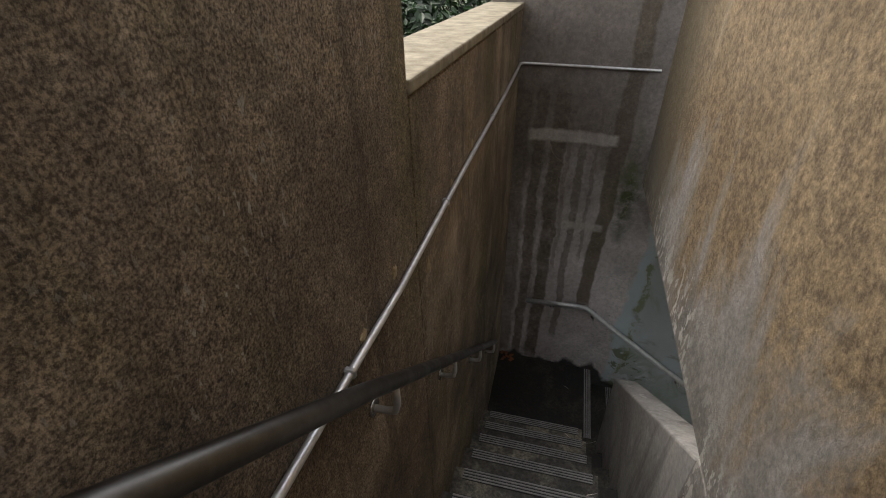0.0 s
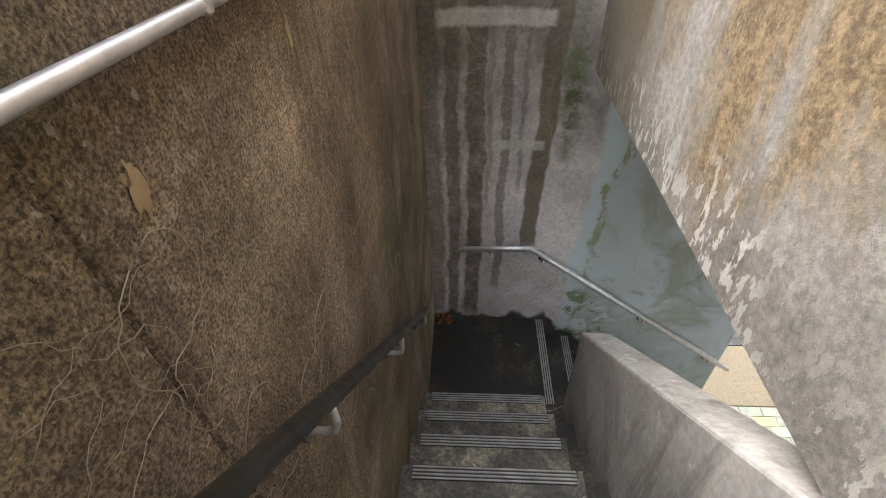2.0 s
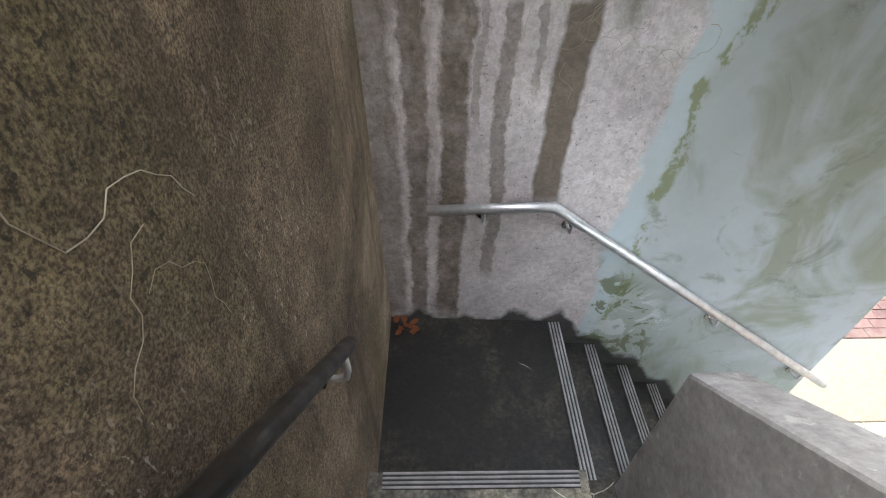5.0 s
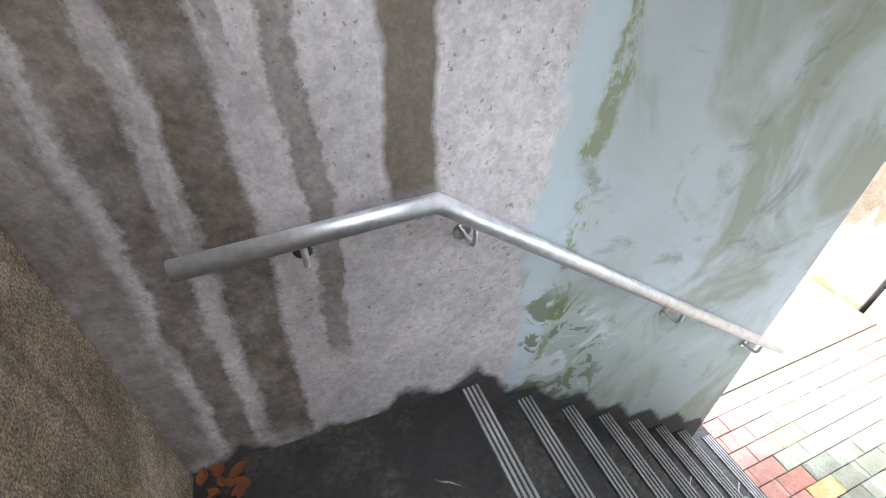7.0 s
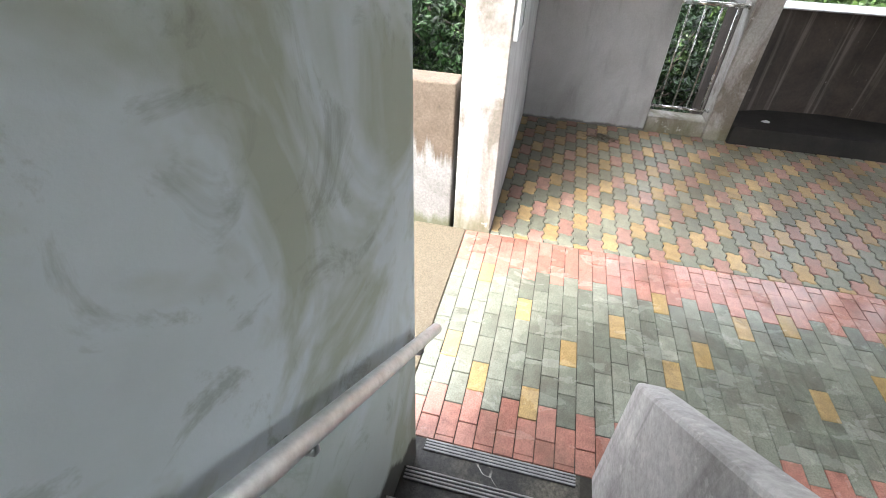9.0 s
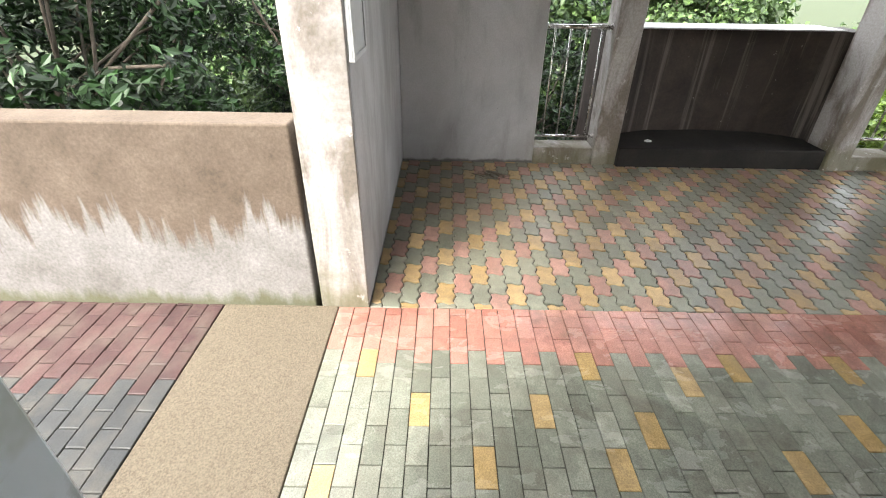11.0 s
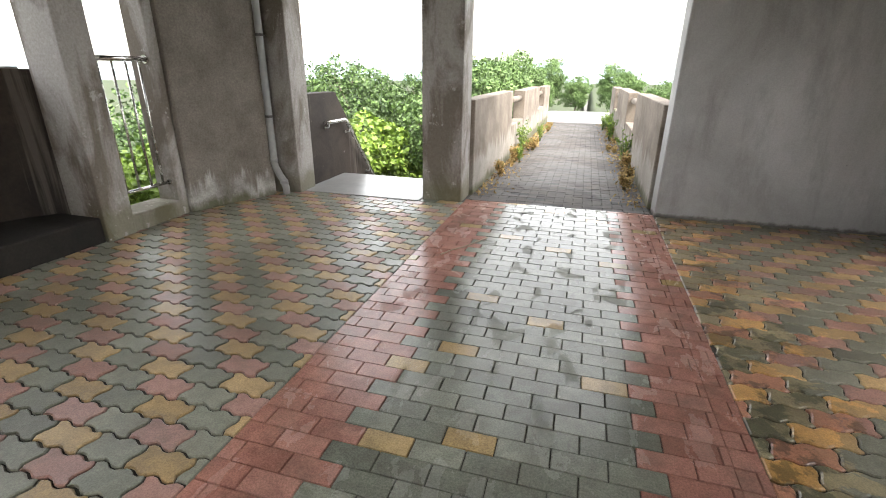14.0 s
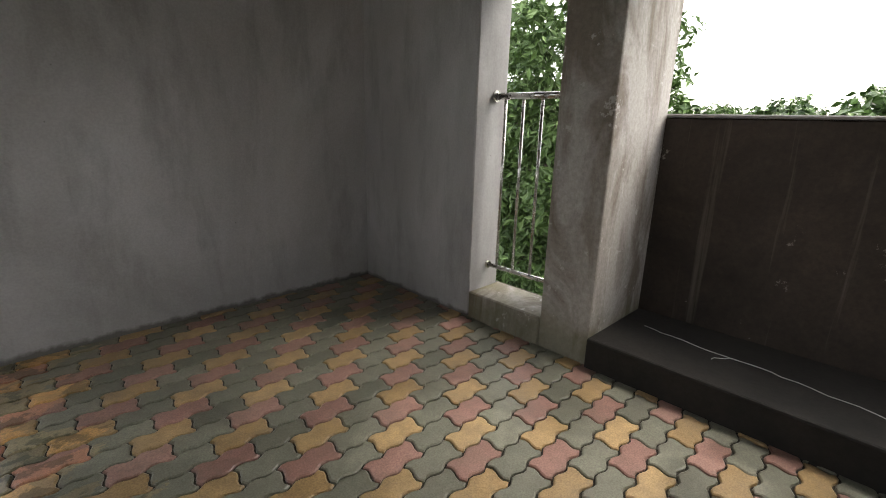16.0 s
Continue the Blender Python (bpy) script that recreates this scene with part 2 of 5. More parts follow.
    drip = s.math("MULTIPLY", s.math("SUBTRACT", 1.0, s.span(dx, 0.018, 0.032)), s.ramp(s.noise(1.0, 5, 0.7, s.vec(16, 1, 9)), [(0.47, 0.0), (0.54, 0.8)]))
    pc = s.mix(drip, pc, (0.24, 0.27, 0.12))
    lowz = s.math("MULTIPLY", s.math("SUBTRACT", 1.0, s.span(s.math("MULTIPLY_ADD", x, 0.75, z), 2.26, 2.36)), s.math("SUBTRACT", 1.0, s.span(s.math("MULTIPLY_ADD", wob, 0.5, x), 1.22, 1.32)))
    flake = s.noise(7.0, 6, 0.68, warp=0.7)
    pc = s.mix(s.math("MULTIPLY", lowz, s.ramp(flake, [(0.54, 0.0), (0.56, 0.85)])), pc, (0.62, 0.66, 0.68))
    pc = s.mix(s.math("MULTIPLY", lowz, s.ramp(flake, [(0.42, 0.85), (0.44, 0.0)])), pc, (0.16, 0.19, 0.10))
    base = s.mix(paint, base, pc)
    # black moss above the steps
    line = s.math("ADD", z, s.math("MULTIPLY", s.math("MAXIMUM", s.math("SUBTRACT", x, 0.80), 0.0), 0.787))
    saw = s.math("MULTIPLY", s.math("PINGPONG", s.math("SUBTRACT", x, 0.80), 0.111), 0.6)
    moss = s.math("SUBTRACT", 1.0, s.span(s.math("ADD", s.math("MULTIPLY_ADD", wob, 0.28, line), saw), LAND + 0.03, LAND + 0.075))
    base = s.mix(s.math("MULTIPLY", moss, 0.93), base, (0.022, 0.021, 0.017))
    grain = s.noise(48, 6, 0.72)
    base = s.mix(s.math("SUBTRACT", 1.0, paint), base, s.speckle(s.speckle(s.speckle(base, 120, 0.9, 1.07), 3.5, 0.80, 1.12, 0.15), 42, 0.88, 1.06, 0.06))
    chips = s.math("MULTIPLY", s.ramp(s.noise(58, 3, 0.6), [(0.64, 0.0), (0.67, 0.6)]), s.ramp(s.noise(3.1, 4), [(0.40, 0.15), (0.58, 1.0)]))
    base = s.mix(s.math("MULTIPLY", chips, s.math("SUBTRACT", 1.0, paint)), base, (0.16, 0.135, 0.115))
    base = s.mix(s.math("MULTIPLY", s.math("SUBTRACT", 1.0, paint), 0.18), base, s.ramp(s.voronoi(55), [(0.05, 0.3), (0.2, 1.0)]), "MULTIPLY")
    s.color(base)
    s.bump(grain, 0.2, 0.003)
    s.bump(s.noise(7, 5), 0.2, 0.008)
    return s.m


def mat_right_wall():
    """Ochre stucco above; grey with flaking white paint and rising pale stains below."""
    s = Shader("ochre_right_wall", 0.92)
    z, y = s.axis("Z"), s.axis("Y")
    wob = s.noise(2.4, 6, 0.65, s.vec(1, 1.6, 0.6), warp=0.5)
    ochre = s.ramp(s.noise(1.4, 5, 0.6), [(0.3, (0.17, 0.115, 0.06)), (0.7, (0.28, 0.205, 0.122))])
    grain = s.noise(34, 7, 0.75)
    ochre = s.speckle(ochre, 40, 0.5, 1.15)
    ochre = s.speckle(ochre, 130, 0.7, 1.25)
    grey = s.ramp(s.noise(3.2, 6, 0.65), [(0.3, (0.16, 0.148, 0.135)), (0.7, (0.32, 0.30, 0.28))])
    low = s.math("SUBTRACT", 1.0, s.span(s.math("ADD", z, s.math("MULTIPLY", s.math("SUBTRACT", wob, 0.5), 1.9)), 3.36, 3.68))
    grey = s.speckle(grey, 60, 0.75, 1.15)
    base = s.mix(low, ochre, grey)
    flakes = s.math("MULTIPLY", s.ramp(s.noise(24, 4, 0.6, s.vec(1, 1.4, 0.6)), [(0.54, 0.0), (0.56, 1.0)]), s.math("SUBTRACT", 1.0, s.span(s.math("ADD", z, s.math("MULTIPLY", s.noise(3.0, 4), 0.6)), 3.45, 3.65)))
    base = s.mix(s.math("MULTIPLY", flakes, 0.85), base, (0.54, 0.52, 0.49))
    runs = s.ramp(s.noise(1.0, 5, 0.6, s.vec(7, 7, 0.5)), [(0.57, 0.0), (0.74, 0.4)])
    base = s.mix(runs, base, (0.40, 0.35, 0.28))
    # This mask is painted shade: the back wall's shadow on the far end.
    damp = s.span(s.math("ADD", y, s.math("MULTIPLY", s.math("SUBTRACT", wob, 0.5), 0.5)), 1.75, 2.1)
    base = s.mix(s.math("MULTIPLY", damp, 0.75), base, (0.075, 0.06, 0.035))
    s.color(base)
    s.bump(grain, 0.9, 0.012)
    s.bump(flakes, 0.3, 0.003)
    return s.m


def mat_low_wall(name, split, upper_dark, upper_light, lower_dark, lower_light, ragged=0.35):
    """Concrete soaked brown above a ragged line, pale below."""
    s = Shader(name, 0.88)
    z = s.axis("Z")
    drip = s.math("SUBTRACT", s.noise(1.0, 5, 0.65, s.vec(7, 7, 0.7)), 0.5)
    edge = s.span(s.math("MULTIPLY_ADD", drip, ragged * 2, z), split - 0.05, split + 0.06)
    up = s.ramp(s.noise(2.5, 6, 0.65), [(0.3, upper_dark), (0.7, upper_light)])
    lo = s.ramp(s.noise(3.0, 6, 0.6), [(0.3, lower_dark), (0.7, lower_light)])
    base = s.mix(edge, lo, up)
    grain = s.noise(60, 6, 0.72)
    base = s.mix(0.5, base, s.ramp(grain, [(0.28, 0.2), (0.72, 0.8)]), "OVERLAY")
    foot = s.math("SUBTRACT", 1.0, s.span(s.math("MULTIPLY_ADD", drip, 0.3, z), 0.02, 0.09))
    base = s.mix(s.math("MULTIPLY", foot, 0.75), base, (0.08, 0.085, 0.03))
    s.color(base)
    s.bump(grain, 0.6, 0.005)
    return s.m


def mat_post():
    """Cast posts: grey, partly whitewashed, with algae at the foot and chips."""
    s = Shader("weathered_post_concrete", 0.85)
    z = s.axis("Z")
    white = s.ramp(s.noise(2.0, 6, 0.65, s.vec(1.5, 1.5, 0.5), warp=0.6), [(0.42, (0.17, 0.145, 0.12)), (0.56, (0.37, 0.35, 0.33))])
    grain = s.noise(50, 6, 0.72)
    base = s.mix(0.4, white, s.ramp(grain, [(0.28, 0.2), (0.72, 0.8)]), "OVERLAY")
    foot = s.math("SUBTRACT", 1.0, s.span(s.math("MULTIPLY_ADD", s.math("SUBTRACT", s.noise(4, 4), 0.5), 0.5, z), 0.10, 0.28))
    base = s.mix(s.math("MULTIPLY", foot, 0.6), base, (0.12, 0.115, 0.05))
    chips = s.ramp(s.noise(9, 5, 0.7), [(0.62, 0.0), (0.66, 0.7)])
    base = s.mix(chips, base, (0.46, 0.44, 0.42))
    s.color(base)
    s.bump(grain, 0.5, 0.004)
    s.bump(chips, 0.4, 0.004)
    return s.m


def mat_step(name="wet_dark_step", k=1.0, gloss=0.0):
    """Wet concrete with pale hairline cracks, almost black at k = 1, lighter as k grows."""
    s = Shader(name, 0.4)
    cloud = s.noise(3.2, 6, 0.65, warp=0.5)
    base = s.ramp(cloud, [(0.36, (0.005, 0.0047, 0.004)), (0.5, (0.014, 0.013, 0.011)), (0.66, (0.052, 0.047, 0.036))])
    grain = s.noise(45, 6, 0.75)
    base = s.mix(0.6, base, s.ramp(grain, [(0.3, 0.2), (0.72, 0.8)]), "OVERLAY")
    warp = s.t.nodes.new("ShaderNodeMixRGB")
    warp.inputs[0].default_value = 0.12
    s.link(s.pos, warp.inputs[1])
    tint = s.t.nodes.new("ShaderNodeTexNoise")
    tint.inputs["Scale"].default_value = 5.0
    s.link(s.pos, tint.inputs["Vector"])
    s.link(tint.outputs["Color"], warp.inputs[2])
    crack = s.math("SUBTRACT", 1.0, s.span(s.voronoi(3.4, "DISTANCE_TO_EDGE", warp.outputs[0]), 0.002, 0.006))
    crack = s.math("MULTIPLY", crack, s.ramp(s.noise(2.3, 3), [(0.58, 0.0), (0.64, 0.75)]))
    base = s.mix(crack, base, (0.40, 0.38, 0.34))
    s.color(base)
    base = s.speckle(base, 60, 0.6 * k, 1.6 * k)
    s.color(base)
    s.rough(s.ramp(cloud, [(0.35, 0.45 - gloss), (0.7, 0.8 - gloss)]))
    s.bump(grain, 0.7, 0.005)
    return s.m


def mat_parapet():
    s = Shader("grey_parapet", 0.85)
    base = s.ramp(s.noise(2.2, 6, 0.65, warp=0.6), [(0.28, (0.21, 0.20, 0.195)), (0.72, (0.47, 0.455, 0.44))])
    grain = s.noise(40, 7, 0.75)
    base = s.mix(0.45, base, s.ramp(grain, [(0.28, 0.2), (0.72, 0.8)]), "OVERLAY")
    flake = s.ramp(s.noise(11, 5, 0.7), [(0.60, 0.0), (0.64, 0.7)])
    base = s.mix(flake, base, (0.48, 0.46, 0.44))
    runs = s.ramp(s.noise(1.0, 5, 0.6, s.vec(10, 10, 0.7)), [(0.55, 0.0), (0.7, 0.6)])
    base = s.mix(runs, base, (0.07, 0.065, 0.06))
    s.color(base)
    s.bump(grain, 0.5, 0.005)
    return s.m


def mat_brown():
    s = Shader("brown_stained_concrete", 0.8)
    base = s.ramp(s.noise(1.8, 6, 0.65, warp=0.6), [(0.3, (0.018, 0.0135, 0.011)), (0.7, (0.062, 0.046, 0.037))])
    grain = s.noise(40, 6, 0.72)
    base = s.mix(0.4, base, s.ramp(grain, [(0.28, 0.2), (0.72, 0.8)]), "OVERLAY")
    runs = s.ramp(s.noise(1.0, 5, 0.65, s.vec(8, 8, 0.35), warp=0.3), [(0.57, 0.0), (0.66, 0.32)])
    base = s.mix(runs, base, (0.27, 0.24, 0.21))
    spots = s.ramp(s.noise(9, 6, 0.75), [(0.66, 0.0), (0.69, 0.5)])
    base = s.mix(spots, base, (0.4, 0.37, 0.34))
    s.color(base)
    s.bump(grain, 0.5, 0.005)
    return s.m


def mat_ledge():
    s = Shader("dark_ledge", 0.9)
    base = s.ramp(s.noise(2.5, 6, 0.65), [(0.3, (0.006, 0.0055, 0.005)), (0.66, (0.022, 0.019, 0.016)), (0.74, (0.05, 0.045, 0.04))])
    grain = s.noise(45, 6, 0.72)
    base = s.mix(0.5, base, s.ramp(grain, [(0.28, 0.2), (0.72, 0.8)]), "OVERLAY")
    s.color(base)
    s.bump(grain, 0.5, 0.004)
    return s.m


def mat_paver(name, dark, light, wet=0.4, piece=True, shine=False, matte=0.0, puddle=False):
    """Coloured concrete paver: sandy face, each one a little different, damp patches across the floor."""
    s = Shader(name, 0.6).world()
    pick = s.random() if piece else s.island()
    base = s.ramp(pick, [(0.0, dark), (1.0, light)])
    sand = s.noise(160, 4, 0.8)
    base = s.speckle(base, 150, 0.78, 1.2)
    cloud = s.noise(5.0, 6, 0.65)
    base = s.speckle(base, 14, 0.82, 1.15, 0.2)
    base = s.mix(s.ramp(cloud, [(0.45, 0.0), (0.75, 0.5)]), base, (0.15, 0.13, 0.10))
    pits = s.ramp(s.noise(70, 4, 0.7), [(0.66, 1.0), (0.72, 0.35)])
    base = s.mix(0.6, base, pits, "MULTIPLY")
    damp = s.ramp(s.noise(1.15, 6, 0.62, warp=0.5), [(0.50, 0.0), (0.545, 1.0)])
    base = s.mix(s.math("MULTIPLY", damp, wet), base, s.mix(1.0, base, 0.45, "MULTIPLY"))
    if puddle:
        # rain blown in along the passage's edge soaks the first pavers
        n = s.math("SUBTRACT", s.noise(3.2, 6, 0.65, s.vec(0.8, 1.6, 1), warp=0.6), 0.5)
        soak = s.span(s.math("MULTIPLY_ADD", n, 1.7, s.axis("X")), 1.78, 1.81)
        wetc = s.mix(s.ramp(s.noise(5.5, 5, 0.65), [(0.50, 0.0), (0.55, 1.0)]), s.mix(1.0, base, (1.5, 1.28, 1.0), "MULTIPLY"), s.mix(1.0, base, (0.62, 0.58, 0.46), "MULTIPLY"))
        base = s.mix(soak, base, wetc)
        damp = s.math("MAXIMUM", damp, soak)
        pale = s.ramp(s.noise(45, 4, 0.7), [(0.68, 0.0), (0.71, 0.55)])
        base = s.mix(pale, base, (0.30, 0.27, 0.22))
    s.color(base)
    if shine:
        dry = s.ramp(s.noise(4.5, 6, 0.6, s.vec(1.5, 0.8, 1), warp=0.4), [(0.57, 0.0), (0.59, 0.36)])
        gloss = s.math("ADD", dry, 0.12)
    else:
        gloss = s.math("SUBTRACT", 0.46 + matte, s.math("MULTIPLY", damp, 0.22))
    s.rough(s.math("ADD", gloss, s.math("MULTIPLY", cloud, 0.12)))
    s.bump(sand, 0.12 if shine else 0.35, 0.002)
    s.bump(s.noise(28, 4), 0.12 if shine else 0.3, 0.003)
    return s.m


def mat_metal(name, color, rough, spots=0.15):
    s = Shader(name, rough, 0.8 if color[0] > 0.7 else 1.0)
    n = s.noise(30, 5, 0.7)
    s.color(s.ramp(n, [(0.35, tuple(c * 0.75 for c in color)), (0.65, color)]))
    s.rough(s.ramp(s.noise(12, 5, 0.7), [(0.35, rough - 0.08), (0.7, rough + spots)]))
    return s.m


def mat_leaf(name, dark, light, gloss=0.45):
    s = Shader(name, gloss)
    s.color(s.ramp(s.island(), [(0.0, dark), (0.75, light), (1.0, tuple(min(1, c * 1.5) for c in light))]))
    s.b.inputs["Subsurface Weight"].default_value = 0.0
    s.b.inputs["Transmission Weight"].default_value = 0.0
    return s.m


def mat_plain(name, dark, light, scale=8.0, rough=0.7, bump=0.3):
    s = Shader(name, rough)
    n = s.noise(scale, 6, 0.65)
    s.color(s.ramp(n, [(0.3, dark), (0.7, light)]))
    s.bump(s.noise(scale * 6, 5, 0.7), bump, 0.004)
    return s.m


LAND = 7 * 0.175
M_PLASTER = mat_plaster()
M_POST = mat_post()
M_BROWN = mat_brown()
M_LEDGE = mat_ledge()
# one step concrete in three tones: landing and gutters darkest, upper flight lightest
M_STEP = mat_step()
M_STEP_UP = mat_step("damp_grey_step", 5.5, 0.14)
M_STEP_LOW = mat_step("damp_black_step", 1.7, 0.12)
M_STAIRWALL = mat_stair_wall()
M_BACK = mat_back_wall()
M_RIGHT = mat_right_wall()
M_PARAPET = mat_parapet()
M_LOW = mat_low_wall("low_wall_concrete", 0.55, (0.075, 0.054, 0.036), (0.15, 0.115, 0.085), (0.14, 0.13, 0.118), (0.25, 0.24, 0.23), 0.6)
M_BRIDGE = mat_low_wall("bridge_concrete", 0.35, (0.12, 0.095, 0.075), (0.27, 0.23, 0.19), (0.24, 0.22, 0.19), (0.36, 0.33, 0.30), 0.45)
M_EASTWALL = mat_low_wall("peeling_wall", 0.2, (0.14, 0.12, 0.10), (0.27, 0.245, 0.215), (0.16, 0.145, 0.125), (0.66, 0.65, 0.63), 0.5)
M_STEEL = mat_metal("stainless_steel", (0.66, 0.65, 0.62), 0.22)
M_ALU = mat_metal("worn_aluminium", (0.80, 0.81, 0.83), 0.42)
M_DARKRAIL = mat_metal("dull_wet_rail", (0.16, 0.155, 0.15), 0.38)
M_PIPE = mat_plain("grey_plastic_pipe", (0.30, 0.31, 0.31), (0.40, 0.41, 0.41), 6, 0.45, 0.1)
M_RIB = mat_plain("worn_nosing", (0.22, 0.215, 0.21), (0.46, 0.45, 0.44), 14, 0.4)
M_RIBGAP = mat_plain("nosing_groove", (0.02, 0.02, 0.02), (0.05, 0.05, 0.05), 14, 0.6)
M_GROUND = mat_plain("grassy_ground", (0.018, 0.03, 0.009), (0.05, 0.07, 0.02), 0.7, 0.95, 0.6)
M_SLAB = mat_plain("pale_wet_concrete", (0.21, 0.21, 0.205), (0.34, 0.34, 0.33), 3, 0.3, 0.2)
M_AGG = mat_plain("exposed_aggregate", (0.08, 0.063, 0.04), (0.21, 0.175, 0.125), 130, 0.85, 1.0)
M_BARK = mat_plain("bark", (0.05, 0.04, 0.03), (0.14, 0.115, 0.09), 12, 0.9, 1.0)
M_SOIL = mat_plain("paver_bed_sand", (0.018, 0.016, 0.012), (0.05, 0.045, 0.035), 20, 0.9, 0.5)
M_LEAF_DARK = mat_leaf("glossy_dark_leaf", (0.002, 0.006, 0.002), (0.016, 0.050, 0.009), 0.5)
M_LEAF_MID = mat_leaf("mid_green_leaf", (0.022, 0.05, 0.012), (0.085, 0.15, 0.04), 0.5)
M_LEAF_LIGHT = mat_leaf("bright_vine_leaf", (0.07, 0.13, 0.018), (0.20, 0.31, 0.045), 0.5)
M_LEAF_FINE = mat_leaf("feathery_leaf", (0.04, 0.085, 0.02), (0.12, 0.20, 0.06), 0.6)
M_LEAF_DRY = mat_leaf("dry_leaf", (0.20, 0.12, 0.04), (0.42, 0.30, 0.12), 0.8)
# pale blue stands in for the hazy air before the hills
M_HAZY_HILL = mat_plain("hazy_distant_hills", (0.30, 0.40, 0.44), (0.42, 0.52, 0.56), 0.004, 1.0, 0.0)
M_PAINTWHITE = mat_plain("white_painted_board", (0.50, 0.51, 0.52), (0.58, 0.59, 0.60), 5, 0.5, 0.1)
M_RED_LEAF = mat_leaf("fallen_orange_leaf", (0.22, 0.06, 0.02), (0.45, 0.17, 0.06), 0.6)


# ---- geometry helpers ----
def box(bm, x0, x1, y0, y1, z0, z1):
    """A box between two corners."""
    v = [bm.verts.new(p) for p in ((x0, y0, z0), (x1, y0, z0), (x1, y1, z0), (x0, y1, z0), (x0, y0, z1), (x1, y0, z1), (x1, y1, z1), (x0, y1, z1))]
    for f in ((3, 2, 1, 0), (4, 5, 6, 7), (0, 1, 5, 4), (1, 2, 6, 5), (2, 3, 7, 6), (3, 0, 4, 7)):
        bm.faces.new([v[k] for k in f])
    return bm


def prism(bm, outline, place, depth):
    """A flat outline of (u, v) pushed through depth; place(u, v, w) gives the point."""
    a = [bm.verts.new(place(u, v, 0.0)) for u, v in outline]
    b = [bm.verts.new(place(u, v, depth)) for u, v in outline]
    bm.faces.new(a[::-1])
    bm.faces.new(b)
    for k in range(len(a)):
        n = (k + 1) % len(a)
        bm.faces.new((a[k], a[n], b[n], b[k]))
    bmesh.ops.recalc_face_normals(bm, faces=bm.faces[:])
    return bm


def tube(bm, points, radius, sides=12):
    """A round bar along points, with mitred bends and closed ends."""
    pts = [Vector(p) for p in points]
    rings = []
    side = None
    for k, p in enumerate(pts):
        a = (pts[k] - pts[k - 1]).normalized() if k else (pts[1] - pts[0]).normalized()
        b = (pts[k + 1] - pts[k]).normalized() if k + 1 < len(pts) else a
        d = (a + b).normalized()
        if side is None:
            side = d.orthogonal().normalized()
        side = (side - d * side.dot(d)).normalized()
        up = d.cross(side)
        wide = 1 / max(0.5, a.dot(d))
        rings.append([bm.verts.new(p + radius * wide * (math.cos(t) * side + math.sin(t) * up)) for t in (2 * math.pi * j / sides for j in range(sides))])
    for r, s in zip(rings, rings[1:]):
        for j in range(sides):
            bm.faces.new((r[j], r[(j + 1) % sides], s[(j + 1) % sides], s[j])).smooth = True
    bm.faces.new(rings[0][::-1])
    bm.faces.new(rings[-1])
    return bm


def bevel(bm, width, segments=2):
    bmesh.ops.bevel(bm, geom=bm.edges[:], offset=width, segments=segments, affect="EDGES", profile=0.5, clamp_overlap=True)
    return bm


def mesh_of(name, bm, material):
    me = bpy.data.meshes.new(name)
    bm.to_mesh(me)
    bm.free()
    me.materials.append(material)
    return me


def thing(name, bm, material, label="", category="", group="", kind=""):
    return tagged(new(name, mesh_of(name, bm, material)), label, category, group, kind)


def part(name, bm, material, parent, label=""):
    ob = new(name, mesh_of(name, bm, material))
    ob.parent = parent
    return tagged(ob, label)


def empty(name, place, label, category, group="", kind=""):
    ob = new(name)
    ob.location = place
    ob.empty_display_size = 0.1
    return tagged(ob, label, category, group, kind)


def structure(name, bm, material, label=""):
    return thing(name, bm, material, label, kind="structure")


B = bmesh.new
RISE, RISE1, RUN1, RUN2 = 0.175, 0.205, 0.236, 0.206
START = 1.965


def back_face(x):
    """The y of the back wall's face, which runs slightly askew."""
    return 2.738 - (x - 0.65) * 0.0425


CEIL = 3.13
WEST = -0.19


def wavy(bm):
    return bevel(bm, 0.008, 1)


# ---- floor beds and ground ----
structure("floor", box(B(), -0.9, 7.0, -3.72, 2.80, -0.30, -0.012), M_SOIL, "dark sand bed under the interlocking pavers")
structure("floor_strip", bevel(box(B(), 2.05, 3.985, 2.805, 3.475, -0.3, 0.004), 0.004, 1), M_AGG, "coarse pale exposed-aggregate concrete strip")
structure("floor_north", box(B(), -1.5, 4.1, 3.478, 12.0, -0.30, -0.012), M_SOIL, "dark sand bed under the forecourt pavers")


def ground_height(x, y):
    side = abs(x - 3.1)
    base = -2.4 - 0.33 * max(0.0, side - 5.0)
    base = max(base, -26.0 if x > 0 else -4.6)
    south = min(1.0, max(0.0, (-y - 11.5) / 3.0)) * (1.0 - min(1.0, max(0.0, (side - 5) / 9)))
    z = base * (1 - south) + (-0.42 - 0.12 * max(0.0, -y - 22)) * south
    far = math.hypot(x, y)
    if far > 60:
        z = min(z, -8.0 - min(1.0, (far - 60) / 200) * 40)
    return z + 0.25 * noise.noise(Vector((x * 0.3, y * 0.3, 0))) * (1 if far < 200 else 0)


bm = B()
steps = [-3000, -1200, -500, -250, -140, -90, -60] + [-45 + 2.5 * k for k in range(37)] + [60, 90, 140, 250, 500, 1200, 3000]
grid = [[bm.verts.new((x, y, ground_height(x, y))) for x in steps] for y in steps]
for a in range(len(steps) - 1):
    for b in range(len(steps) - 1):
        bm.faces.new((grid[a][b], grid[a][b + 1], grid[a + 1][b + 1], grid[a + 1][b])).smooth = True
structure("ground", bm, M_GROUND, "grassy hillside falling away to a wide plain")

